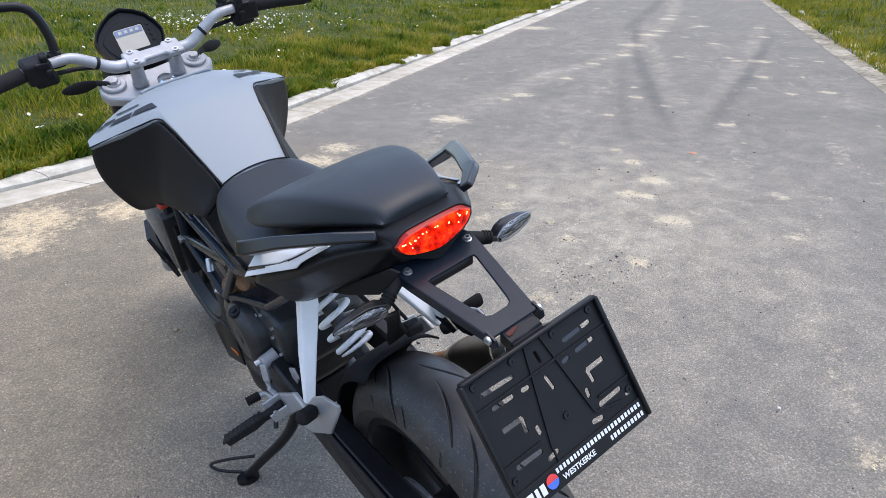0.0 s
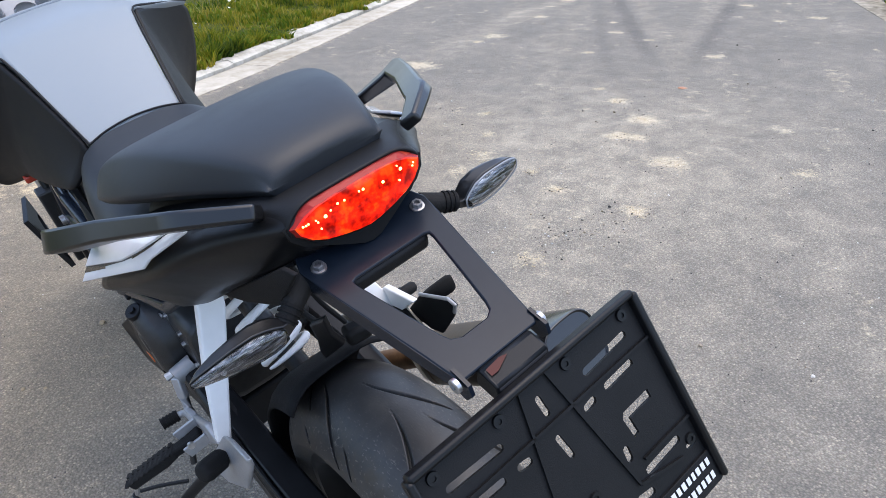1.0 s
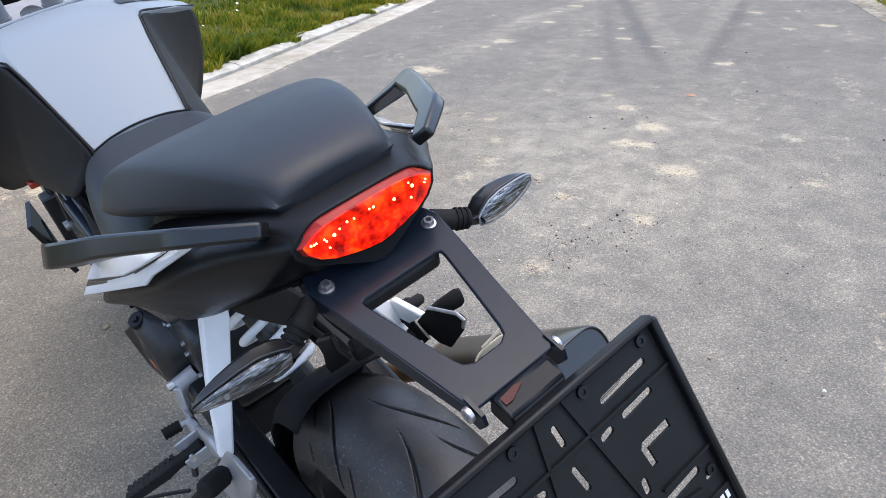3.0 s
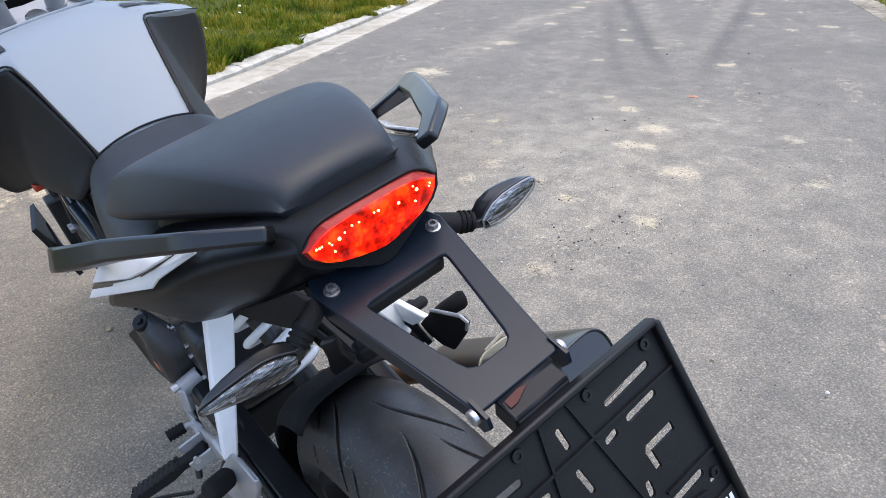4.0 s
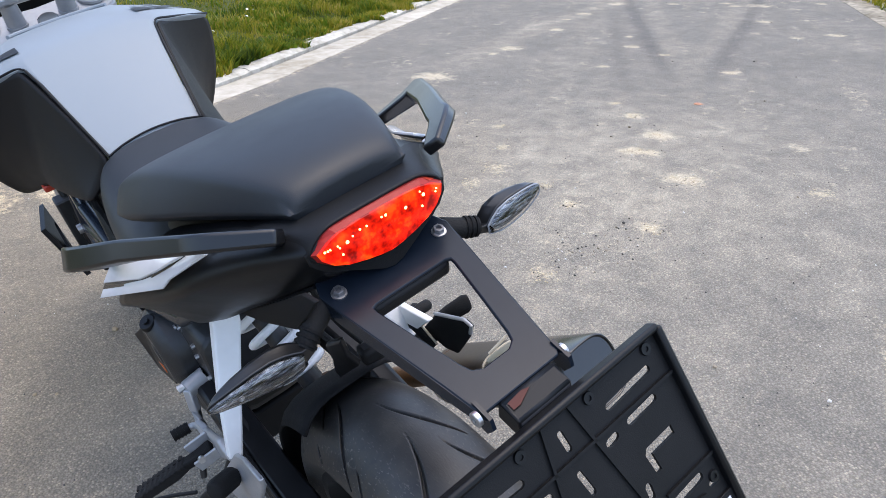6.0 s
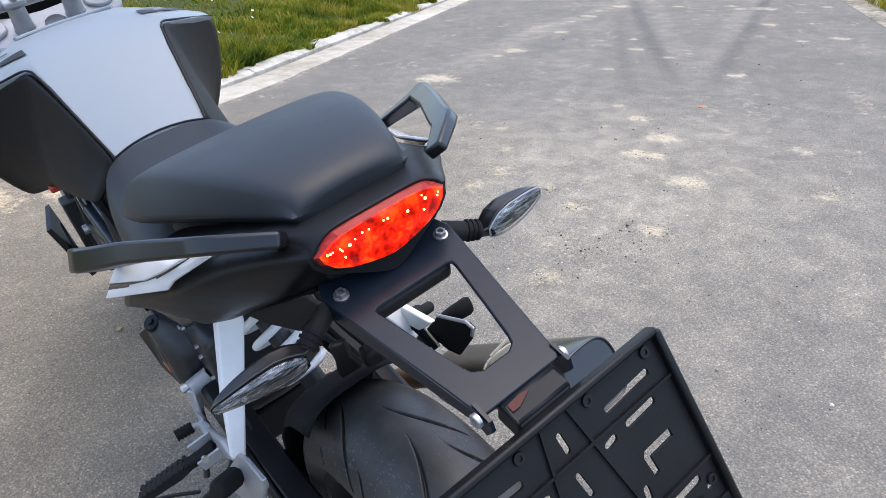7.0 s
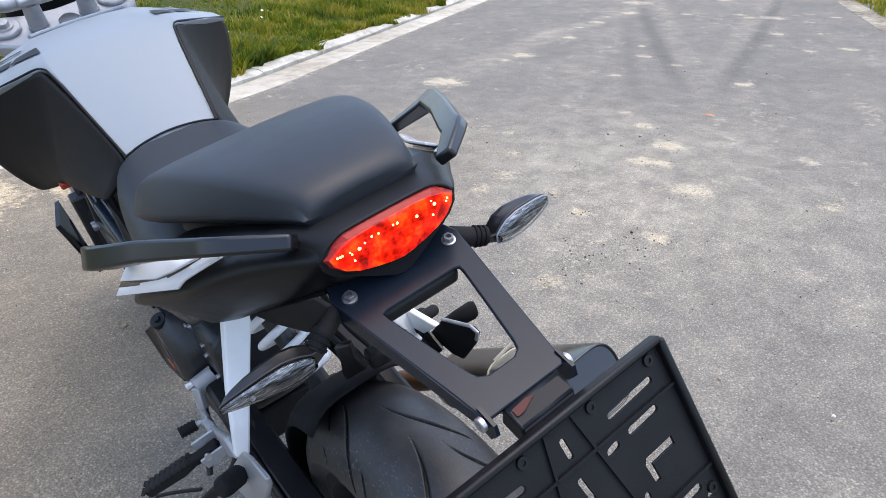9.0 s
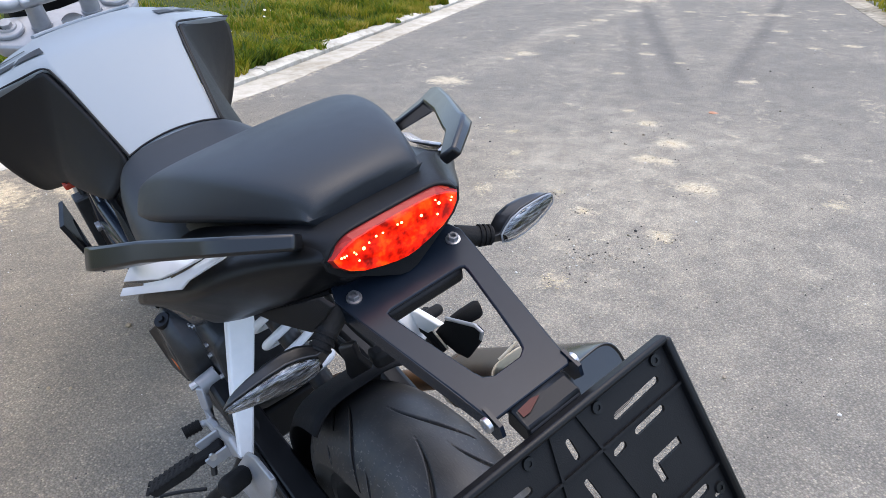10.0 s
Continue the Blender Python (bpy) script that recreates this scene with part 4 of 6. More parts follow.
for a, b, r, m_, nm in (((-0.10, 0.60, 0.565), (-0.118, 0.585, 0.585), 0.02, BRASS, "brown_cap"), ((-0.09, 0.50, 0.62), (-0.115, 0.48, 0.632), 0.016, BRASS, "pipe_union"), ((-0.115, 0.705, 0.60), (-0.125, 0.69, 0.575), 0.008, STEEL, "frame_bolt"), ((-0.125, 0.80, 0.627), (-0.142, 0.80, 0.627), 0.009, STEEL, "frame_bolt"), ((-0.11, 0.70, 0.535), (-0.13, 0.69, 0.52), 0.007, STEEL, "engine_bolt")):
    part(nm, rod(a, b, r, 12), m_, engine)
part("coolant_hose", tube([(-0.10, 0.88, 0.62), (-0.11, 0.80, 0.59), (-0.10, 0.70, 0.60), (-0.08, 0.64, 0.63)], 0.013, 12), RUBBER, engine, "black coolant hose")
part("wiring_loom", tube([(-0.10, 0.80, 0.69), (-0.105, 0.68, 0.67), (-0.08, 0.60, 0.64), (-0.05, 0.54, 0.62)], 0.008, 10), RUBBER, engine, "taped wiring loom")
part("clutch_cable", tube([(-0.06, 1.0, 0.86), (-0.12, 0.84, 0.66), (-0.128, 0.70, 0.55), (-0.125, 0.63, 0.52)], 0.004, 8), RUBBER, engine)

# radiator with side wings
rad = part("radiator", box((0.30, 0.03, 0.17), pose(0, 0.90, 0.58, 12)), DARK_METAL, bike, "dark radiator core", bevel=0.003)
for sx in (-1, 1):
    rim_pts = [(-0.173, 0.975, 0.632), (-0.152, 0.962, 0.638), (-0.167, 0.878, 0.502), (-0.194, 0.9, 0.614), (-0.155, 0.936, 0.607), (-0.167, 0.877, 0.552)]
    A, B, C, D, H0, H1 = [Vector((-sx * x, y, z)) for x, y, z in rim_pts]
    X_ = (A - D).normalized()
    F_ = frame_of(D, X_, C - D)
    flat = [tuple((F_.inverted() @ p).xy) for p in (A, B, B.lerp(C, 0.55) + (B - A) * 0.25, C + (B - A) * 0.12, C, D)]
    h0, h1 = (F_.inverted() @ H0).xy, (F_.inverted() @ H1).xy
    side_ = Vector((h1.y - h0.y, h0.x - h1.x)).normalized() * 0.011
    if side_.dot(Vector(flat[2]) - h0) < 0:
        side_ = -side_
    gap = [tuple(h0), tuple(h0.lerp(h1, 0.15) - side_ * 0.3), tuple(h1), tuple(h0.lerp(h1, 0.85) + side_), tuple(h0 + side_ * 0.6)]
    part("radiator_wing", sheet(flat, [gap], 0.01, F_), SATIN, rad, "black plastic radiator wing", bevel=0.002)
    part("radiator_tank", rect_bar([(sx * 0.118, 0.90, 0.68), (sx * 0.120, 0.87, 0.50)], 0.034, 0.035, up=(0, 1, 0)), SATIN, rad, bevel=0.006)

# fork, clamps and front end
FK = Vector((0, math.sin(radians(25)), -math.cos(radians(25))))
front = part("front_fork", rod((0, 0.975, 0.91), (0, 1.06, 0.73), 0.028), DARK_METAL, bike, "fork with silver clamps")
for sx in (-1, 1):
    top = Vector((sx * 0.099, 1.04, 0.945))
    low = Vector((sx * 0.099, FRONT_Y, R_FRONT))
    part("fork_tube", rod(top, top + (low - top) * 0.55, 0.0215), SATIN, front)
    part("fork_slider", rod(top + (low - top) * 0.5, low, 0.027), ALU, front)
    cap = part("fork_cap", lathe([(0.0, 0.0275), (0.005, 0.0275), (0.007, 0.0255), (0.007, 0.017), (0.010, 0.0155), (0.010, 0.002)], (sx * 0.099, 1.037, 0.942), -FK, 28, closed=False), ALU_PAINT, front, "round silver fork cap")
    part("cap_nut", rod(Vector((sx * 0.099, 1.037, 0.942)) - FK * 0.008, Vector((sx * 0.099, 1.037, 0.942)) - FK * 0.018, 0.011, 6), ALU, cap)
CL = frame_of((0, 1.018, 0.932), (1, 0, 0), (0, math.cos(radians(25)), math.sin(radians(25))))
yoke = [(-0.137, 0.010), (-0.128, -0.014), (-0.10, -0.032), (-0.03, -0.07), (0.03, -0.07), (0.10, -0.032), (0.128, -0.014), (0.137, 0.010), (0.13, 0.048), (0.095, 0.068), (0.05, 0.05), (0, 0.045), (-0.05, 0.05), (-0.095, 0.068), (-0.13, 0.048)]
part("top_clamp", sheet(yoke, [], 0.024, CL), ALU_PAINT, front, "silver cast top clamp", bevel=0.005)
part("lower_clamp", sheet(yoke, [], 0.03, Matrix.Translation(FK * 0.19) @ CL), ALU_PAINT, front, bevel=0.004)
part("ignition_lock", lathe([(0.0, 0.019), (0.016, 0.019), (0.02, 0.015), (0.02, 0.002)], (0, 0.966, 0.925), -FK, 24, closed=False), CHROME, front, "chrome ignition lock")
part("front_mudguard", loft([[(x * 0.07, FRONT_Y + 0.315 * math.sin(a) , R_FRONT + (0.315 - 0.03 * abs(x) ** 2) * math.cos(a)) for x in (-1, -0.6, 0, 0.6, 1)] for a in (radians(-60 + 110 * k / 16) for k in range(17))], cap=False, closed=False), SATIN, front, "black front mudguard", thick=0.004)

# handlebar
bars = part("handlebar", tube([(-0.38, 0.955, 1.022), (-0.28, 0.975, 1.034), (-0.20, 0.972, 1.04), (-0.165, 0.974, 1.036), (-0.125, 0.981, 1.012), (-0.095, 0.986, 0.993), (-0.06, 0.988, 0.988), (0.06, 0.988, 0.988), (0.095, 0.986, 0.993), (0.125, 0.981, 1.012), (0.165, 0.974, 1.036), (0.20, 0.972, 1.04), (0.28, 0.975, 1.034), (0.38, 0.955, 1.022)], [0.011, 0.011, 0.011, 0.0115, 0.0125, 0.014, 0.014, 0.014, 0.014, 0.0125, 0.0115, 0.011, 0.011, 0.011], 16), ALU_PAINT, bike, "tapered silver handlebar")
for sx in (-1, 1):
    ris = part("riser", rod((sx * 0.046, 1.012, 0.936), (sx * 0.046, 0.992, 0.98), 0.017, 24, 0.0145), ALU_PAINT, bars, "silver bar riser")
    part("riser_ring", rod((sx * 0.046, 1.012, 0.935), (sx * 0.046, 1.0095, 0.941), 0.0185, 24), ALU, ris)
    for dy in (-0.019, 0.019):
        part("clamp_bolt", lathe([(0, 0.0075), (0.005, 0.0075), (0.005, 0.004), (0.002, 0.004), (0.002, 0.0005)], Vector((sx * 0.046, 0.983, 0.999)) + dy * Vector((0, 0.91, 0.42)), -FK, 14, closed=False), STEEL, ris)
    g = part("grip", tube([(sx * 0.39, 0.953, 1.02), (sx * 0.33, 0.966, 1.028), (sx * 0.27, 0.975, 1.034)], 0.0165, 16), RUBBER, bars, "black rubber grip")
    part("bar_end", rod((sx * 0.39, 0.953, 1.02), (sx * 0.405, 0.95, 1.018), 0.015, 16), SATIN, g)
    sg = part("switch_housing", box((0.055, 0.045, 0.05), pose(sx * 0.24, 0.975, 1.035, 20, 0, sx * -4)), PLASTIC, bars, "black switch housing", bevel=0.007)
    part("switch_rocker", box((0.02, 0.012, 0.012), pose(sx * 0.235, 0.952, 1.045, 20, 0, sx * -14)), SATIN, sg, bevel=0.002)
    part("switch_button", box((0.012, 0.01, 0.01), pose(sx * 0.222, 0.951, 1.028, 20, 0, sx * -14)), RUBBER, sg, bevel=0.002)
    part("lever_clamp", box((0.03, 0.03, 0.035), pose(sx * 0.196, 0.99, 1.042)), PLASTIC, bars, bevel=0.005)
    part("control_lever", tube([(sx * 0.20, 1.02, 1.03), (sx * 0.25, 1.035, 1.02), (sx * 0.32, 1.03, 1.012), (sx * 0.385, 1.005, 1.01)], [0.007, 0.006, 0.006, 0.008], 10, flat=0.6), SATIN, bars, "black control lever")
    part("mirror_stem", tube([(sx * 0.196, 0.985, 1.045), (sx * 0.190, 0.985, 1.075), (sx * 0.191, 0.985, 1.108), (sx * 0.197, 0.985, 1.134), (sx * 0.211, 0.985, 1.154), (sx * 0.249, 0.985, 1.166), (sx * 0.35, 0.985, 1.172)], 0.0098, 12), SATIN, bars, "black bent mirror stem")
    part("stem_nut", rod((sx * 0.196, 0.985, 1.045), (sx * 0.195, 0.985, 1.062), 0.012, 6), SATIN, bars)
    part("switch_shell", box((0.05, 0.035, 0.03), pose(sx * 0.232, 0.985, 1.012, 10, 0, sx * -4)), PLASTIC, bars, bevel=0.008)
    part("switch_toggle", box((0.016, 0.02, 0.018), pose(sx * 0.222, 0.955, 1.058, 30)), PLASTIC, bars, bevel=0.004)
    part("clutch_perch", rect_bar([(sx * 0.185, 0.99, 1.035), (sx * 0.21, 1.018, 1.03), (sx * 0.235, 1.03, 1.025)], 0.02, 0.018), SATIN, bars, bevel=0.004)
    part("mirror_head", loft([oval(0.985 + dy, hw, 1.135, 1.215, 2.6, 20, sx * 0.40) for dy, hw in ((0.0, 0.066), (0.012, 0.07), (0.03, 0.045))]), SATIN, bars, "black mirror")
    part("cable_tie", rod((sx * 0.121, 0.982, 1.010), (sx * 0.127, 0.981, 1.0135), 0.0145, 16), SATIN, bars)
    part("wiring", tube([(sx * 0.215, 0.985, 1.015), (sx * 0.16, 1.02, 1.005), (sx * 0.10, 1.05, 0.985), (sx * 0.05, 1.08, 0.96)], 0.005, 8), RUBBER, bars)
part("clamp_cap", rect_bar([(-0.066, 0.985, 0.995), (-0.03, 0.985, 0.995), (-0.024, 0.985, 0.996), (0.024, 0.985, 0.996), (0.03, 0.985, 0.995), (0.066, 0.985, 0.995)], [0.052, 0.052, 0.032, 0.032, 0.052, 0.052], [0.014, 0.014, 0.011, 0.011, 0.014, 0.014], up=(0, -0.42, 0.91)), ALU_PAINT, bars, "silver bar clamp bridge", bevel=0.004)

# front indicators
for sx in (-1, 1):
    Q0, Q1 = Vector((sx * 0.122, 1.045, 0.958)), Vector((sx * 0.202, 1.118, 0.946))
    fi = part("front_indicator", loft([[Q0.lerp(Q1, k / 6) + math.sin(math.pi * (k + 0.5) / 7.4) * Vector((0, 0.011 * math.cos(a), 0.015 * math.sin(a))) for a in (2 * math.pi * i / 12 for i in range(12))] for k in range(7)]), MATT, bike, "black front indicator pod", sub=1)
    part("stalk", rod((sx * 0.10, 1.03, 0.945), tuple(Q0.lerp(Q1, 0.1)), 0.007), RUBBER, fi)

# instrument panel
CM = frame_of((0.0, 1.14, 1.012), (1, 0, 0), (0, math.sin(radians(25)), math.cos(radians(25))))
hood = [(-0.062, -0.043), (-0.080, -0.012), (-0.086, 0.013), (-0.074, 0.032), (-0.052, 0.052), (-0.028, 0.067), (0.0, 0.074), (0.030, 0.063), (0.053, 0.048), (0.070, 0.022), (0.078, 0.0), (0.073, -0.020), (0.062, -0.043), (0.025, -0.054), (-0.025, -0.052)]
dash = part("instrument_panel", sheet(hood, [], 0.03, CM), SATIN, bike, "black instrument panel with a grey display", bevel=0.01)
part("hood", loft([[CM @ Vector((x * k, y * k + dy, z)) for x, y in hood] for k, dy, z in ((0.95, 0, -0.02), (1.0, 0.0, 0.0), (1.0, 0.002, 0.012), (0.95, 0.001, 0.010), (0.91, 0, 0.0))], cap=False), SATIN, dash, "black windshield hood", bevel=0.002)
part("display", sheet(round_rect(-0.036, -0.027, 0.034, 0.028, 0.004), [], 0.004, Matrix.Translation((0, 0, 0)) @ CM @ pose(0, 0, 0.003)), SCREEN, dash, "pale grey display")
part("display_band", sheet(round_rect(-0.034, 0.012, 0.032, 0.026, 0.002), [], 0.001, CM @ pose(0, 0, 0.0045)), SCREEN_BLUE, dash, "blue-grey icon band")
for k in range(4):
    part("button", lathe([(0, 0.004), (0.004, 0.004), (0.004, 0.0005)], CM @ Vector((0.048, 0.026 - 0.013 * k, 0.001)), CM.to_3x3() @ Vector((0, 0, 1)), 12, closed=False), PLASTIC, dash)

for k in range(4):
    part("icon", sheet(round_rect(-0.026 + 0.014 * k, 0.0155, -0.018 + 0.014 * k, 0.0225, 0.001), [], 0.0005, CM @ pose(0, 0, 0.0054)), SCREEN, dash, "pale icon field")
part("inner_bezel", sheet([(x * 0.8, y * 0.74 - 0.004) for x, y in hood], [round_rect(-0.037, -0.028, 0.035, 0.029, 0.004)], 0.003, CM @ pose(0, 0, 0.0025)), PLASTIC, dash, "dark bezel round the display", bevel=0.001)

# headlamp, behind the panel
part("headlamp", loft([oval(y, hw, b, t, 3) for y, hw, b, t in ((1.175, 0.075, 0.82, 1.03), (1.25, 0.085, 0.80, 0.98), (1.32, 0.065, 0.82, 0.92))]), SATIN, bike, "black headlamp cowl", bevel=0.01)

# ---------------------------------------------------------------- tank and its side shrouds
TANK = ((0.535, 0.068, 0.068, 0.812, 0.812), (0.60, 0.080, 0.080, 0.866, 0.865), (0.655, 0.090, 0.091, 0.911, 0.909), (0.685, 0.092, 0.101, 0.936, 0.932), (0.72, 0.091, 0.135, 0.944, 0.921), (0.77, 0.09, 0.186, 0.947, 0.904), (0.82, 0.088, 0.228, 0.948, 0.886), (0.855, 0.085, 0.222, 0.946, 0.893), (0.885, 0.08, 0.165, 0.941, 0.913), (0.915, 0.072, 0.09, 0.930, 0.924))
rings = []
for y, hw, ho, zc, ze in TANK:
    half = [(0, zc + 0.004), (hw * 0.5, zc + 0.003), (hw, zc), (hw + (ho - hw) * 0.5 + 1e-4, zc + (ze - zc) * 0.42), (ho + 2e-4, ze)]
    low = [(ho * 0.985, ze - 0.004), (ho * 0.6, ze - 0.04)]
    right = half + low
    left = [(-x, z) for x, z in right[:0:-1]]
    rings.append([(x, y, z) for x, z in right + left])
tank = part("tank_cover", loft(rings), PAINT, bike, "silver-white painted tank cover", bevel=0.005, segs=3)
tank.modifiers.new("even_shading", "WEIGHTED_NORMAL").keep_sharp = False
part("collar_ridge", tube([(-0.082, 0.872, 0.946), (-0.06, 0.893, 0.944), (0.0, 0.899, 0.944), (0.06, 0.893, 0.944), (0.082, 0.872, 0.946)], 0.0035, 8), PAINT, tank, "raised collar edge")
part("seat_seam", tube([(-0.071, 0.536, 0.815), (-0.04, 0.540, 0.822), (0, 0.542, 0.825), (0.04, 0.540, 0.822), (0.071, 0.536, 0.815)], 0.0016, 8), PLASTIC, tank, "black seam line")


def shroud(sx):
    """The side of the tank: a rear cheek, a fold, and a flared outer wing."""
    rows = [
        [(0.075, 0.533, 0.810), (0.087, 0.60, 0.862), (0.100, 0.66, 0.908), (0.108, 0.692, 0.928), (0.145, 0.735, 0.914), (0.190, 0.782, 0.899), (0.226, 0.822, 0.882)],
        [(0.080, 0.540, 0.796), (0.092, 0.602, 0.838), (0.106, 0.662, 0.878), (0.115, 0.698, 0.898), (0.150, 0.742, 0.890), (0.195, 0.792, 0.878), (0.231, 0.830, 0.866)],
        [(0.096, 0.550, 0.777), (0.112, 0.615, 0.800), (0.125, 0.68, 0.822), (0.133, 0.72, 0.832), (0.163, 0.77, 0.825), (0.203, 0.825, 0.815), (0.232, 0.858, 0.812)],
    ]
    rows += [
        [(0.113, 0.557, 0.764), (0.130, 0.63, 0.765), (0.142, 0.70, 0.768), (0.148, 0.745, 0.770), (0.165, 0.795, 0.762), (0.192, 0.85, 0.752), (0.214, 0.873, 0.750)],
        [(0.118, 0.56, 0.755), (0.132, 0.64, 0.746), (0.143, 0.72, 0.738), (0.147, 0.765, 0.735), (0.155, 0.81, 0.716), (0.172, 0.872, 0.697), (0.186, 0.884, 0.695)],
    ]
    return loft([[(sx * x, y, z) for x, y, z in r] for r in rows], cap=False, closed=False)


def wing(sx, y, g):
    """A point just above the painted wing: y along it, g from the crease to its outer edge."""
    ys = [q[0] for q in TANK]
    hw, ho, zc, ze = (float(np.interp(y, ys, [q[k] for q in TANK])) for k in (1, 2, 3, 4))
    z = float(np.interp(g, (0, 0.5, 1), (zc, zc + (ze - zc) * 0.42, ze)))
    return Vector((sx * (hw + (ho - hw) * g), y, z + 0.0022))


for sx in (-1, 1):
    sh = part("tank_shroud", shroud(sx), PLASTIC, bike, "black textured tank shroud", sub=2)
    cr = sh.data.attributes.new("crease_edge", "FLOAT", "EDGE")
    for e_ in sh.data.edges:
        if e_.vertices[0] % 7 == 3 and e_.vertices[1] % 7 == 3:
            cr.data[e_.index].value = 0.7
    md = sh.modifiers.new("thickness", "SOLIDIFY")
    md.thickness, md.offset = 0.006, (1 if sx < 0 else 1)
    part("edge_trim", tube([(sx * 0.070, 0.535, 0.815), (sx * 0.0825, 0.60, 0.868), (sx * 0.0955, 0.665, 0.918), (sx * 0.105, 0.692, 0.931), (sx * 0.140, 0.727, 0.921), (sx * 0.229, 0.822, 0.887)], 0.0018, 8), PLASTIC, sh, "gloss black edge line")
    for quad in (((0.786, 0.30), (0.758, 0.0), (0.722, 0.0), (0.770, 0.46)), ((0.818, 0.50), (0.790, 0.33), (0.774, 0.50), (0.822, 0.64)), ((0.854, 0.66), (0.830, 0.50), (0.823, 0.52), (0.850, 0.73)), ((0.848, 0.46), (0.806, 0.15), (0.799, 0.16), (0.840, 0.47)), ((0.862, 0.80), (0.850, 0.70), (0.845, 0.72), (0.854, 0.88))):
        q = [Vector((*v, 0)) for v in quad]
        grid = []
        for i in range(7):
            row = [q[0].lerp(q[1], i / 6).lerp(q[3].lerp(q[2], i / 6), j / 6) for j in range(7)]
            grid.append([wing(sx, v.x, v.y) for v in row])
        part("graphic", loft(grid, cap=False, closed=False), GRAPHIC, sh, "dark graphic on the white wing")
    part("hose_clip", box((0.02, 0.03, 0.012), pose(sx * 0.146, 0.797, 0.722)), RED_DARK, sh, "red plastic clip", bevel=0.003)

# ---------------------------------------------------------------- seats
rings = [oval(y, hw, b, t, p, 24) for y, hw, b, t, p in ((0.545, 0.078, 0.76, 0.822, 3), (0.525, 0.102, 0.73, 0.826, 2.8), (0.46, 0.121, 0.70, 0.818, 2.7), (0.38, 0.130, 0.68, 0.808, 2.8), (0.30, 0.134, 0.69, 0.812, 3), (0.22, 0.13, 0.72, 0.83, 3), (0.16, 0.12, 0.76, 0.85, 3))]
part("rider_seat", loft(rings), VINYL, bike, "black vinyl rider seat", sub=2)
for sx in (-1, 1):
    rows = [[(0.117, 0.565, 0.758), (0.129, 0.46, 0.742), (0.137, 0.36, 0.735), (0.148, 0.25, 0.770)], [(0.121, 0.57, 0.745), (0.133, 0.46, 0.722), (0.140, 0.36, 0.712), (0.150, 0.26, 0.745)], [(0.112, 0.575, 0.732), (0.122, 0.46, 0.700), (0.126, 0.36, 0.690), (0.132, 0.27, 0.715)]]
    part("side_cover", loft([[(sx * x, y, z) for x, y, z in r] for r in rows], cap=False, closed=False), PLASTIC, bike, "black plastic side cover", sub=2)
SEAT = ((-0.0545, 0.0475, 0.0535, 0.932, 0.9165), (-0.046, 0.0495, 0.0550, 0.9435, 0.9155), (0.0, 0.068, 0.076, 0.948, 0.910), (0.055, 0.085, 0.099, 0.945, 0.902), (0.11, 0.098, 0.119, 0.937, 0.890), (0.16, 0.107, 0.129, 0.924, 0.877), (0.21, 0.112, 0.130, 0.905, 0.862), (0.26, 0.112, 0.122, 0.882, 0.845), (0.31, 0.105, 0.11, 0.857, 0.83), (0.35, 0.09, 0.094, 0.838, 0.82))


def cushion(y, hr, hb, top, bot):
    half = [(0, top + 0.002), (hr * 0.6, top + 0.001), (hr * 0.95, top - 0.002), (hr + 0.001, top - 0.009), (hr + (hb - hr) * 0.6, (top + bot) / 2), (hb, bot + 0.008), (hb - 0.006, bot), (hb * 0.5, bot)]
    return [(x, y, z) for x, z in half] + [(0, y, bot)] + [(-x, y, z) for x, z in half[:0:-1]]


seat_ob = part("passenger_seat", loft([cushion(*q) for q in SEAT]), VINYL, bike, "black vinyl passenger seat cushion", sub=2)
cr = seat_ob.data.attributes.new("crease_edge", "FLOAT", "EDGE")
for e_ in seat_ob.data.edges:
    k0, k1 = e_.vertices[0] % 16, e_.vertices[1] % 16
    if k0 == k1 and k0 in (3, 13):
        cr.data[e_.index].value = 0.45
    if max(e_.vertices) < 16 or k0 == k1 and k0 in (5, 6, 10, 11):
        cr.data[e_.index].value = 0.7

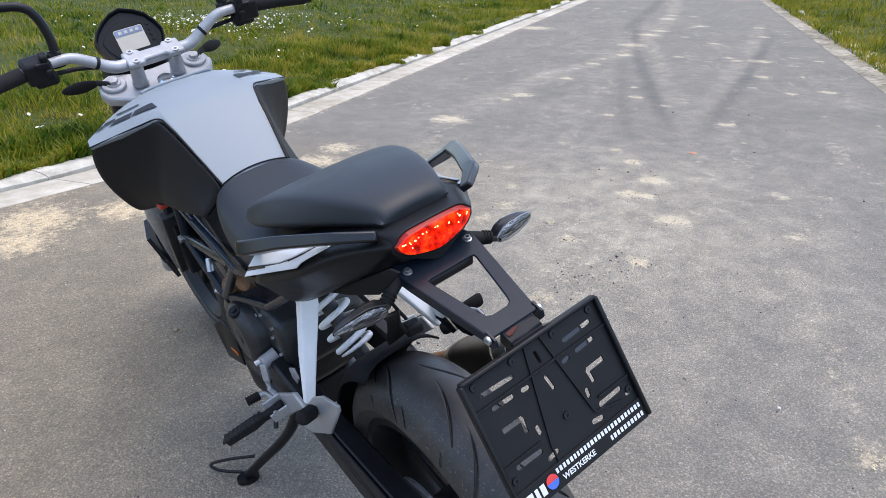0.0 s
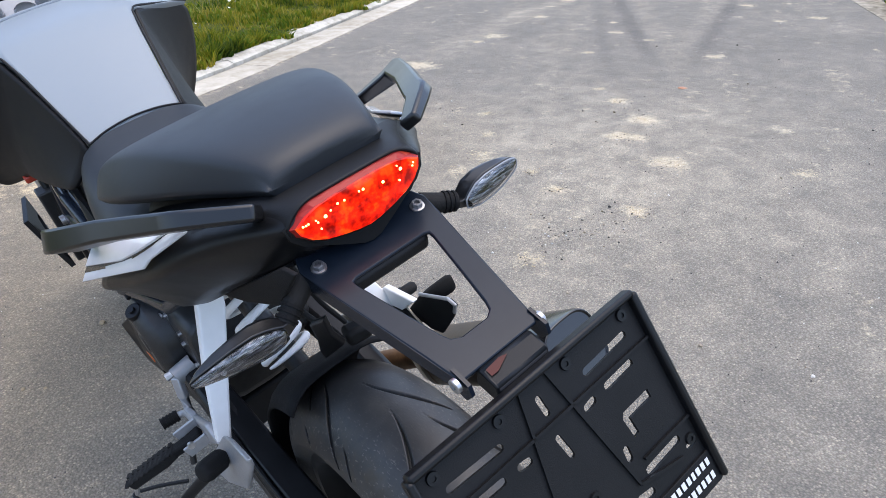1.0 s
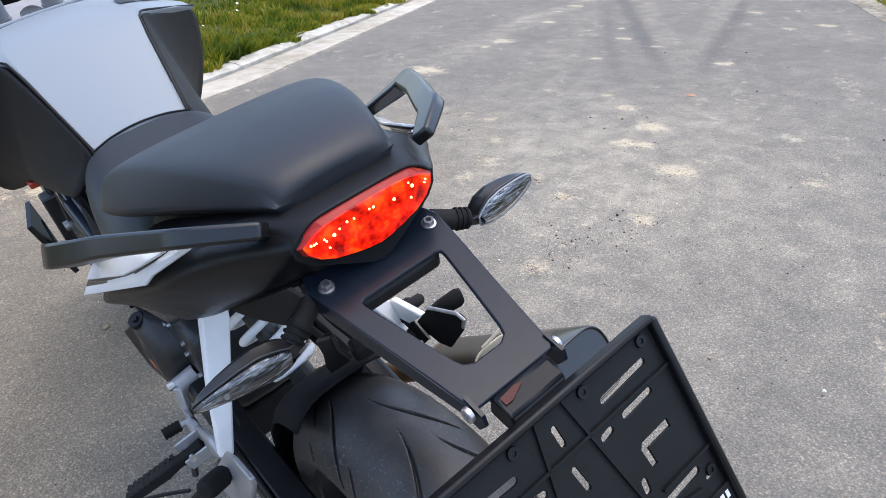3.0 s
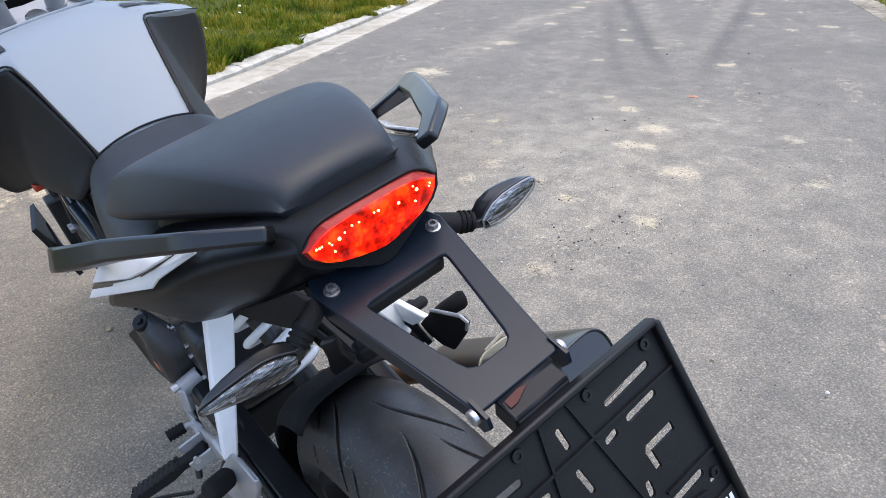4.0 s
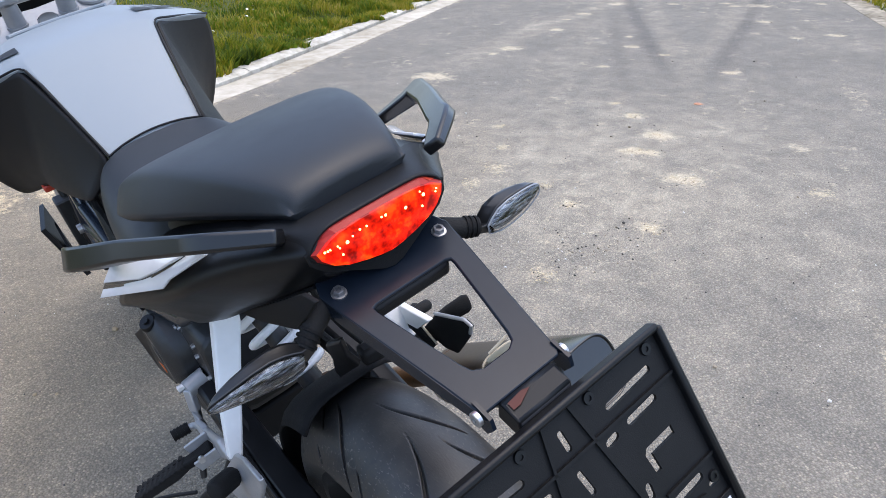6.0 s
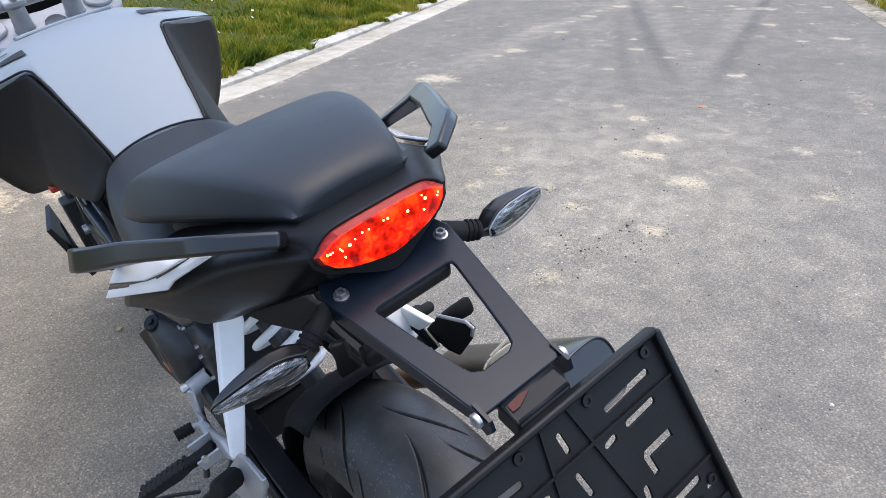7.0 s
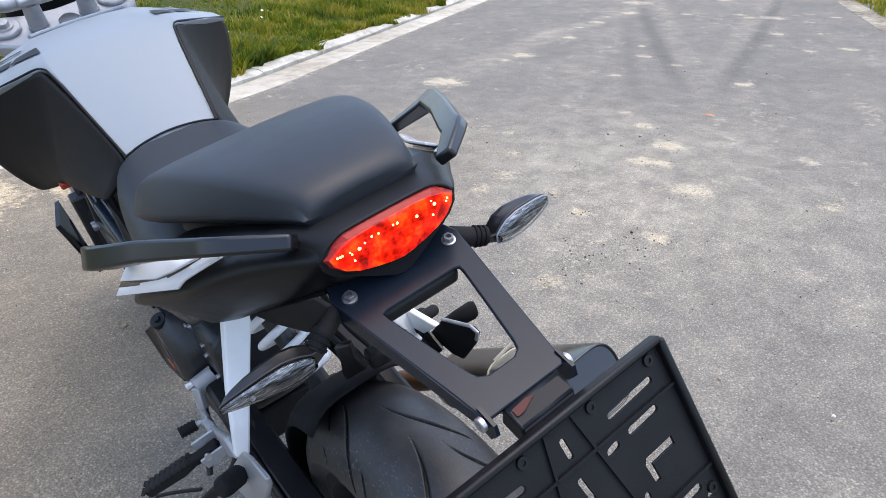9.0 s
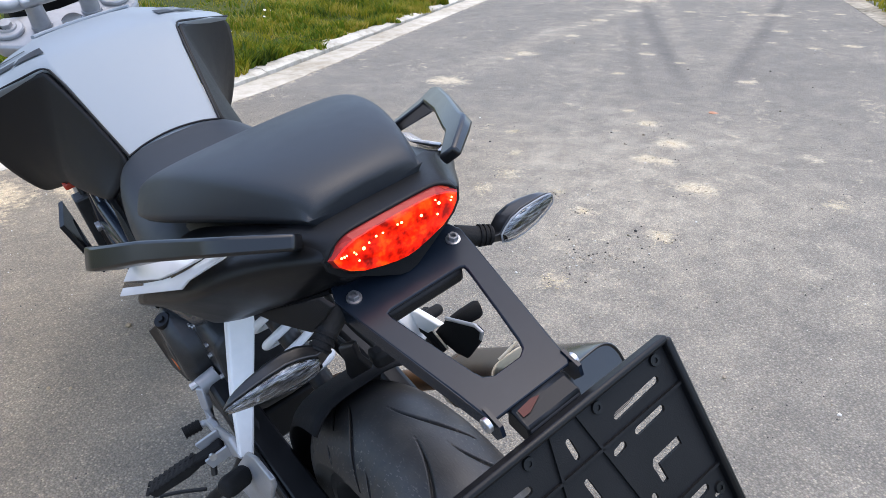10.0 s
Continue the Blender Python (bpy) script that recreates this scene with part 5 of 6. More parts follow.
# ---------------------------------------------------------------- tail
tail = part("tail_body", loft([oval(y, hw, b, t, p, 20) for y, hw, b, t, p in ((-0.0835, 0.057, 0.874, 0.9185, 3.4), (-0.079, 0.058, 0.872, 0.9195, 3.4), (-0.05, 0.068, 0.862, 0.921, 2.8), (0.0, 0.078, 0.838, 0.912, 3), (0.08, 0.085, 0.795, 0.892, 3), (0.16, 0.095, 0.74, 0.87, 3), (0.25, 0.10, 0.69, 0.85, 3), (0.33, 0.085, 0.655, 0.80, 3))]), PLASTIC, bike, "black plastic tail unit", sub=1)
for sx in (-1, 1):
    rows = [
        [(0.036, -0.081, 0.9185), (0.044, -0.078, 0.9195), (0.062, -0.02, 0.911), (0.075, 0.01, 0.907), (0.085, 0.04, 0.900), (0.095, 0.09, 0.885), (0.11, 0.14, 0.865)],
        [(0.052, -0.0845, 0.910), (0.0615, -0.083, 0.911), (0.092, -0.022, 0.902), (0.117, 0.007, 0.886), (0.133, 0.024, 0.871), (0.150, 0.085, 0.847), (0.168, 0.148, 0.824)],
        [(0.055, -0.0845, 0.905), (0.0635, -0.084, 0.906), (0.092, -0.035, 0.893), (0.118, 0.0, 0.880), (0.138, 0.035, 0.858), (0.154, 0.10, 0.832), (0.168, 0.16, 0.808)],
    ]
    rows += [
        [(0.050, -0.0845, 0.896), (0.060, -0.085, 0.898), (0.086, -0.040, 0.876), (0.105, 0.01, 0.855), (0.122, 0.07, 0.825), (0.138, 0.14, 0.788), (0.142, 0.20, 0.765)],
        [(0.042, -0.085, 0.888), (0.050, -0.086, 0.889), (0.077, -0.035, 0.857), (0.092, 0.03, 0.823), (0.104, 0.10, 0.780), (0.112, 0.18, 0.730), (0.108, 0.25, 0.700)],
        [(0.03, -0.085, 0.880), (0.038, -0.086, 0.882), (0.070, -0.02, 0.842), (0.078, 0.05, 0.803), (0.084, 0.13, 0.752), (0.086, 0.21, 0.702), (0.084, 0.285, 0.665)],
    ]
    side = part("side_panel", loft([[(sx * x, y, z) for x, y, z in r] for r in rows], cap=False, closed=False), SATIN, bike, "black tail side panel with a white upper", sub=2)
    cr = side.data.attributes.new("crease_edge", "FLOAT", "EDGE")
    for e_ in side.data.edges:
        r0, r1 = e_.vertices[0] // 7, e_.vertices[1] // 7
        if r0 == r1 and r0 in (2, 4):
            cr.data[e_.index].value = 0.75
    md = side.modifiers.new("thickness", "SOLIDIFY")
    md.thickness, md.offset = 0.002, 1
    nx = Vector((-0.832 * -sx, -0.089, 0.548)).normalized()
    low = [(0.1796, 0.1585, 0.8239), (0.1401, 0.0446, 0.8653), (0.1331, 0.0365, 0.8745), (0.108, -0.0104, 0.9045), (0.100, -0.004, 0.906), (0.116, 0.0145, 0.8969), (0.1300, 0.0435, 0.8800), (0.1462, 0.0790, 0.8625), (0.1722, 0.1545, 0.8342)]
    up_ = [(0.1692, 0.152, 0.8386), (0.1464, 0.0826, 0.8619), (0.1344, 0.0554, 0.8756), (0.1171, 0.019, 0.896), (0.106, 0.022, 0.902), (0.114, 0.07, 0.888), (0.14, 0.135, 0.868), (0.1553, 0.1401, 0.8578)]
    dark = [(0.1735, 0.1545, 0.8325), (0.1501, 0.0859, 0.8569), (0.1456, 0.0743, 0.8618), (0.1259, 0.0335, 0.885), (0.1153, 0.013, 0.8977), (0.1171, 0.019, 0.896), (0.1346, 0.0552, 0.8753), (0.1466, 0.0824, 0.8615), (0.1692, 0.152, 0.8386)]

    def lay(pts, off):
        return [Vector((sx * x, y, z - (0.007 if sx > 0 else 0))) + nx * off for x, y, z in pts]
    part("white_insert", shell(lay(low, 0.003), [(0, 1, 7, 8), (1, 2, 6, 7), (2, 3, 4, 5, 6)]), INSERT, side, "glossy white lower insert", thick=0.003, bevel=0.0008)
    part("white_upper", shell(lay(up_, 0.005), [(0, 1, 6, 7), (1, 2, 5, 6), (2, 3, 4, 5)]), INSERT, side, "glossy white upper insert", thick=0.003, bevel=0.0008)
    part("insert_line", shell(lay(dark, 0.0032), [(0, 1, 7, 8), (1, 2, 6, 7), (2, 3, 5, 6), (3, 4, 5)]), GLOSS_BLACK, side, "black graphic line", thick=0.001)
    if sx < 0:
        part("under_tail", shell([(-sx * x, y, z) for x, y, z in [(-0.076, 0.121, 0.756), (-0.076, -0.099, 0.892), (-0.076, -0.121, 0.896), (-0.076, -0.095, 0.871), (-0.076, -0.053, 0.833), (-0.076, 0.045, 0.786)]], [tuple(range(6))]), MATT, side, "black under-tail cover", thick=0.004, bevel=0.001)
    part("panel_seam", tube([(sx * 0.0855, 0.125, 0.757), (sx * 0.080, 0.05, 0.803), (sx * 0.0715, -0.02, 0.842), (sx * 0.056, -0.06, 0.864)], 0.0022, 6), MATT, side, "dark panel gap")
    # grab handle
    path = [(0.105, 0.19, 0.823), (0.15, 0.15, 0.863), (0.172, 0.108, 0.891), (0.181, 0.096, 0.8985), (0.178, 0.084, 0.9020), (0.15, 0.044, 0.9106), (0.116, -0.018, 0.9218), (0.111, -0.029, 0.9242), (0.102, -0.038, 0.9239), (0.068, -0.066, 0.9198)]
    if sx > 0:
        path = [(0.105, 0.19, 0.823), (0.15, 0.15, 0.863), (0.178, 0.128, 0.8806), (0.186, 0.119, 0.8885), (0.182, 0.106, 0.8924)] + path[5:-1] + [(0.076, -0.060, 0.9205)]
    part("grab_handle", rect_bar([(sx * x, y, z) for x, y, z in path], [0.013, 0.015, 0.020, 0.024, 0.024, 0.021, 0.0225, 0.0235, 0.022, 0.018] if sx > 0 else [0.013, 0.015, 0.022, 0.026, 0.026, 0.024, 0.026, 0.027, 0.026, 0.022], [0.010, 0.012, 0.016, 0.018, 0.0175, 0.015, 0.013, 0.0125, 0.012, 0.0105] if sx > 0 else [0.010, 0.012, 0.018, 0.0205, 0.020, 0.0175, 0.015, 0.0145, 0.014, 0.0125], up=(-sx * 0.408, 0.374, 0.833)), HANDLE, bike, "black cast grab handle", bevel=0.003, segs=3)

TOP = ((-0.0862, 0.0405, 0.9222, 0.0515, 0.9168, 0.0612, 0.9085), (-0.083, 0.0415, 0.9226, 0.053, 0.9178, 0.0625, 0.909), (-0.072, 0.046, 0.9215, 0.058, 0.9175, 0.0655, 0.908), (-0.050, 0.052, 0.9185, 0.066, 0.915, 0.0745, 0.904), (-0.020, 0.062, 0.914, 0.082, 0.909, 0.0945, 0.8985), (0.010, 0.066, 0.906, 0.10, 0.899, 0.118, 0.884))
deck = []
for y, x1, z1, x2, z2, x3, z3 in TOP:
    right = [(0, z1 + 0.0004), (x1 * 0.6, z1 + 0.0002), (x1, z1), (x2, z2), (x3, z3), (x3 - 0.001, z3 - 0.01)]
    deck.append([(x, y, z) for x, z in right[::-1]] + [(-x, y, z) for x, z in right[1:]])
part("tail_deck", loft(deck, cap=False, closed=False), PLASTIC, tail, "smooth black deck between seat and lamp", sub=2, thick=0.003)

# tail lamp
LM = frame_of((0, -0.086, 0.906), (1, 0, 0), (0, 0.06, 1))


def both(half):
    """Closes a half outline, given from the top middle round to the bottom middle."""
    return half + [(-x, y) for x, y in half[-2:0:-1]]


LENS_RIM = both([(0, 0.0146), (0.02, 0.0145), (0.0415, 0.0138), (0.0508, 0.0082), (0.0618, 0.0004), (0.0578, -0.0075), (0.0492, -0.0150), (0.0382, -0.0204), (0.023, -0.0250), (0.010, -0.0282), (0, -0.0290)])
LENS_FACE = both([(0, 0.0108), (0.02, 0.0107), (0.0380, 0.0092), (0.0475, 0.0062), (0.0568, 0.0008), (0.0545, -0.0060), (0.0472, -0.0134), (0.0368, -0.0186), (0.022, -0.0226), (0.0095, -0.0252), (0, -0.0262)])
SHELL_RIM = both([(0, 0.0152), (0.02, 0.0152), (0.0418, 0.0143), (0.0515, 0.0088), (0.0632, 0.0010), (0.0612, -0.009), (0.0535, -0.0172), (0.042, -0.0232), (0.023, -0.0335), (0.008, -0.0412), (0, -0.0428)])


def lens_ring(outline, z, k=1.0):
    return [LM @ Vector((x * k, y * k, z - 0.6 * x * x)) for x, y in outline]


lamp = part("tail_lamp", loft([lens_ring(LENS_FACE, 0.0055), lens_ring(LENS_FACE, 0.0068, 0.955), lens_ring(LENS_FACE, 0.0082, 0.5)]), RED_LENS, bike, "lit red LED tail lamp")
part("lens_edge", loft([lens_ring(LENS_RIM, -0.012), lens_ring(LENS_RIM, -0.001), lens_ring(LENS_FACE, 0.0054)], cap=False), RED_EDGE, lamp, "pale red bevelled lens edge", smooth=False)
part("lens_notch", shell([LM @ Vector(v) for v in ((0.0432, 0.0124, -0.0006), (0.0545, 0.0052, -0.0012), (0.0475, 0.0074, 0.0030))], [(0, 1, 2)]), RED_DARK, lamp, "dark red notch in the lens edge")
for x, z, w in ((-0.0498, 0.9042, 1.2), (-0.0475, 0.9039, 1.1), (-0.0455, 0.9041, 1.0), (-0.0395, 0.9038, 0.9), (-0.0384, 0.9017, 1.0), (-0.0377, 0.8959, 1.1), (-0.0316, 0.903, 1.8), (-0.0264, 0.9052, 1.0), (-0.0197, 0.9072, 1.2), (-0.0139, 0.9068, 1.1), (-0.0007, 0.9072, 1.2), (0.0029, 0.907, 1.6), (0.0206, 0.9036, 1.6), (0.036, 0.9091, 0.9), (0.0385, 0.9053, 1.8), (0.0348, 0.8974, 1.2), (0.0496, 0.9022, 1.0), (0.0511, 0.9042, 1.0)):
    part("led", lathe([(0, 0.00080 * w), (0.0008, 0.00055 * w), (0.0012, 0.0002)], LM @ Vector((x - 0.0015, z - 0.9035, 0.0074 - 0.6 * x * x)), LM.to_3x3() @ Vector((0, 0, 1)), 10, closed=False), LED, lamp, "glowing diode")
part("lamp_bezel", loft([lens_ring(LENS_RIM, -0.010), lens_ring(LENS_RIM, 0.0008, 1.004), lens_ring(SHELL_RIM, 0.0002), lens_ring(SHELL_RIM, -0.004, 1.012), lens_ring(SHELL_RIM, -0.03, 1.0)], cap=False), PLASTIC, lamp, "black lamp surround drawn down to a blunt point")

# number plate bracket
BX = Vector((0, -0.1364, -0.0384)).normalized()
BM_ = frame_of((0, -0.0833, 0.8636), (1, 0, 0), -BX)
half_out = [(0.050, 0.034), (0.0565, 0.021), (0.0615, 0.007), (0.0585, -0.0134), (0.0487, -0.070), (0.0412, -0.113), (0.0375, -0.139), (0.0345, -0.143)]
outer = half_out + [(-x, y) for x, y in half_out[::-1]]
half_in = [(0.033, -0.0255), (0.0368, -0.027), (0.0365, -0.032), (0.0278, -0.075), (0.0212, -0.106), (0.0185, -0.113), (0.012, -0.1168)]
hole = half_in + [(-x, y) for x, y in half_in[::-1]]
bracket = part("plate_bracket", sheet(outer, [hole], 0.004, BM_), POWDER_SKY_TINT, bike, "flat black steel plate bracket", bevel=0.0012)
part("under_tray", rect_bar([(0, 0.02, 0.866), (0, -0.06, 0.855), (0, -0.107, 0.846)], [0.11, 0.10, 0.074], 0.014), PLASTIC, bracket, bevel=0.004)
for sx in (-1, 1):
    bl = part("bolt", lathe([(0, 0.0062), (0.0012, 0.0062), (0.0014, 0.0048), (0.0014, 0.0046)], BM_ @ Vector((sx * 0.0483, 0.0005, 0)), BM_.to_3x3() @ Vector((0, 0, 1)), 20, closed=False), STEEL, bracket, "zinc bolt with a washer")
    part("bolt_head", lathe([(0.001, 0.0046), (0.0048, 0.0046), (0.0052, 0.0041), (0.0052, 0.0026), (0.0022, 0.0024), (0.0022, 0.0003)], BM_ @ Vector((sx * 0.0483, 0.0005, 0)), BM_.to_3x3() @ Vector((0, 0, 1)), 6, closed=False), ZINC, bl)
    part("bracket_flange", rect_bar([BM_ @ Vector((sx * 0.0600, 0.006, -0.0075)), BM_ @ Vector((sx * 0.0572, -0.0134, -0.0075)), BM_ @ Vector((sx * 0.0475, -0.070, -0.0075)), BM_ @ Vector((sx * 0.0362, -0.139, -0.0065))], 0.003, [0.013, 0.014, 0.014, 0.011], up=(0, 0, 1)), POWDER_SKY_TINT, bracket)
    part("hinge_bolt", lathe([(0, 0.0055), (0.003, 0.0055), (0.0036, 0.0048), (0.0036, 0.0022), (0.0018, 0.002), (0.0018, 0.0003)], (sx * 0.0385, -0.2185, 0.8225), (sx, 0, 0), 16, closed=False), STEEL, bracket, "shiny hinge bolt")
    part("hinge_ear", sheet([(-0.012, -0.009), (0.006, -0.010), (0.011, 0.000), (0.007, 0.008), (-0.010, 0.009)], [], 0.003, frame_of((sx * 0.0365, -0.2185, 0.8185), (0, -1, -0.28), (0, 0, 1))), POWDER_SKY_TINT, bracket)
lampb = loft([[BM_ @ Vector((x, v, z)) for v, z in ((-0.1415, -0.0025), (-0.1455, 0.0002), (-0.1615, -0.0010), (-0.1645, -0.008), (-0.1635, -0.018), (-0.143, -0.018))] for x in (-0.0225, -0.0205, 0.0245, 0.0265)])
pl = part("plate_lamp", lampb, SATIN, bracket, "small glossy black plate lamp", bevel=0.002, segs=3)
# flat red patch stands in for the reddish reflection on the lamp's top
part("lamp_window", shell([BM_ @ Vector(v) for v in ((-0.0190, -0.1475, 0.0008), (-0.0055, -0.1462, 0.0008), (0.0005, -0.1480, 0.0008), (-0.0130, -0.1535, 0.0006), (-0.0190, -0.1535, 0.0006))], [(0, 1, 2, 3, 4)]), RED_REFLECTION, pl, "dull red reflection painted on as a patch")

# number plate holder with slots
PT, PB = Vector((0, -0.243, 0.813)), Vector((0, -0.322, 0.670))
PM = frame_of((0, PT.y, PT.z), (1, 0, 0), PT - PB)
PH = (PT - PB).length
slots = []
for sx in (-1, 1):
    slots += [slot(sx * 0.042, -0.025, sx * 0.084, -0.023, 0.006), slot(sx * 0.052, -0.044, sx * 0.078, -0.043, 0.006), slot(sx * 0.029, -0.046, sx * 0.036, -0.045, 0.006),
              slot(sx * 0.0405, -0.091, sx * 0.040, -0.098, 0.006), slot(sx * 0.05, -0.116, sx * 0.083, -0.115, 0.007), slot(sx * 0.031, -0.128, sx * 0.043, -0.130, 0.007),
              [(sx * x, y) for x, y in ((0.0565, -0.075), (0.081, -0.0745), (0.081, -0.0675), (0.053, -0.068), (0.050, -0.072), (0.052, -0.089), (0.0575, -0.088))]]
slots += [slot(-0.001, -0.017, 0, -0.029, 0.005), slot(-0.002, -0.048, 0.001, -0.064, 0.005), slot(0.09, -0.126, 0.096, -0.126, 0.005)]
plate = part("plate_holder", sheet(round_rect(-0.105, -PH, 0.105, 0.0, 0.008), slots, 0.0025, PM), PLASTIC, bike, "slotted black plastic number plate holder, no plate fitted")
for a, b in (((-0.105, 0), (0.105, 0)), ((-0.105, -PH), (-0.105, 0)), ((0.105, 0), (0.105, -PH))):
    part("rim_edge", rect_bar([PM @ Vector((*a, 0.0015)), PM @ Vector((*b, 0.0015))], 0.006, 0.011, up=PM.to_3x3() @ Vector((0, 0, 1))), SATIN, plate, bevel=0.0022)
for x0, y0, x1, y1 in ((-0.104, -0.036, 0.104, -0.036), (-0.012, -0.002, -0.035, -0.118), (0.012, -0.002, 0.037, -0.118), (-0.104, -0.106, -0.045, -0.106), (0.05, -0.106, 0.104, -0.106), (-0.035, -0.118, -0.035, -0.138), (0.037, -0.118, 0.08, -0.128)):
    part("rib", rect_bar([PM @ Vector((x0, y0, 0.001)), PM @ Vector((x1, y1, 0.001))], 0.0022, 0.003, up=PM.to_3x3() @ Vector((0, 0, 1))), PLASTIC, plate)
for x, y in ((-0.09, -0.010), (0.09, -0.010), (-0.094, -0.125), (0.094, -0.122), (-0.034, -0.010), (0.03, -0.010), (0.0, -0.1)):
    part("screw", lathe([(0, 0.0048), (0.002, 0.0044), (0.002, 0.0020), (0.001, 0.0022), (0.001, 0.0003)], PM @ Vector((x, y, 0)), PM.to_3x3() @ Vector((0, 0, 1)), 14, closed=False), SATIN, plate, "black screw")
strip = part("dealer_strip", sheet(round_rect(-0.105, -PH - 0.002, 0.105, -0.138, 0.004), [], 0.003, PM @ pose(0, 0, 0.0025)), PLASTIC, plate, "black strip with white dealer lettering", bevel=0.001)


def bar_print(x0, x1, y, h):
    part("print_bar", sheet([(x0, y), (x1, y), (x1, y + h), (x0, y + h)], [], 0.0003, PM @ pose(0, 0, 0.0032)), PRINT, strip, "white print")


def words(text, x, y, size):
    cu = bpy.data.curves.new("words", "FONT")
    cu.body, cu.size, cu.offset = text, size, 0.00025
    tmp = new("words", cu)
    dg = bpy.context.evaluated_depsgraph_get()
    me = bpy.data.meshes.new_from_object(tmp.evaluated_get(dg))
    bpy.data.objects.remove(tmp)
    me.transform(PM @ pose(x, y, 0.0034))
    me.materials.append(PRINT)
    ob = new("lettering", me)
    ob.parent = strip
    tagged(ob, "white lettering WESTKERKE")


r = random.Random(3)
for row, (a, b) in enumerate(((-0.045, 0.1), (0.04, 0.1))):
    x = a
    while x < b - 0.004:
        w = r.uniform(0.0030, 0.0042)
        bar_print(x, min(x + w, b), (-0.1475 if row == 0 else -0.159), 0.0058)
        x += w + 0.0022
words("WESTKERKE", -0.04, -0.159, 0.0095)
bar_print(-0.096, -0.084, -0.159, 0.013)
bar_print(-0.081, -0.076, -0.159, 0.013)
bar_print(-0.073, -0.066, -0.159, 0.013)
disc = lathe([(0, 0.0085), (0.0004, 0.0085), (0.0004, 0.0003)], PM @ Vector((-0.055, -0.151, 0.0032)), PM.to_3x3() @ Vector((0, 0, 1)), 20, closed=False)
part("emblem", disc, LOGO_RED, strip, "round red and blue emblem")
part("emblem_half", sheet([(0.0085 * math.cos(q), 0.0085 * math.sin(q)) for q in (math.pi + math.pi * k / 10 for k in range(11))], [], 0.0004, PM @ pose(-0.055, -0.151, 0.0042)), LOGO_BLUE, strip)

# rear indicators
POD = ((0.0925, 0.8446, 0.8336), (0.0985, 0.8478, 0.8308), (0.106, 0.8508, 0.8296), (0.116, 0.8530, 0.8300), (0.131, 0.8528, 0.8330), (0.1475, 0.8512, 0.8372), (0.158, 0.8500, 0.8402), (0.1645, 0.8488, 0.8425), (0.1675, 0.8474, 0.8442))
POD_FAR = ((0.0915, 0.8478, 0.8405), (0.0955, 0.8520, 0.8388), (0.104, 0.8578, 0.8368), (0.116, 0.8606, 0.8368), (0.129, 0.861, 0.8388), (0.139, 0.8607, 0.842), (0.147, 0.8597, 0.8456), (0.151, 0.8580, 0.8482), (0.1527, 0.8560, 0.8504))
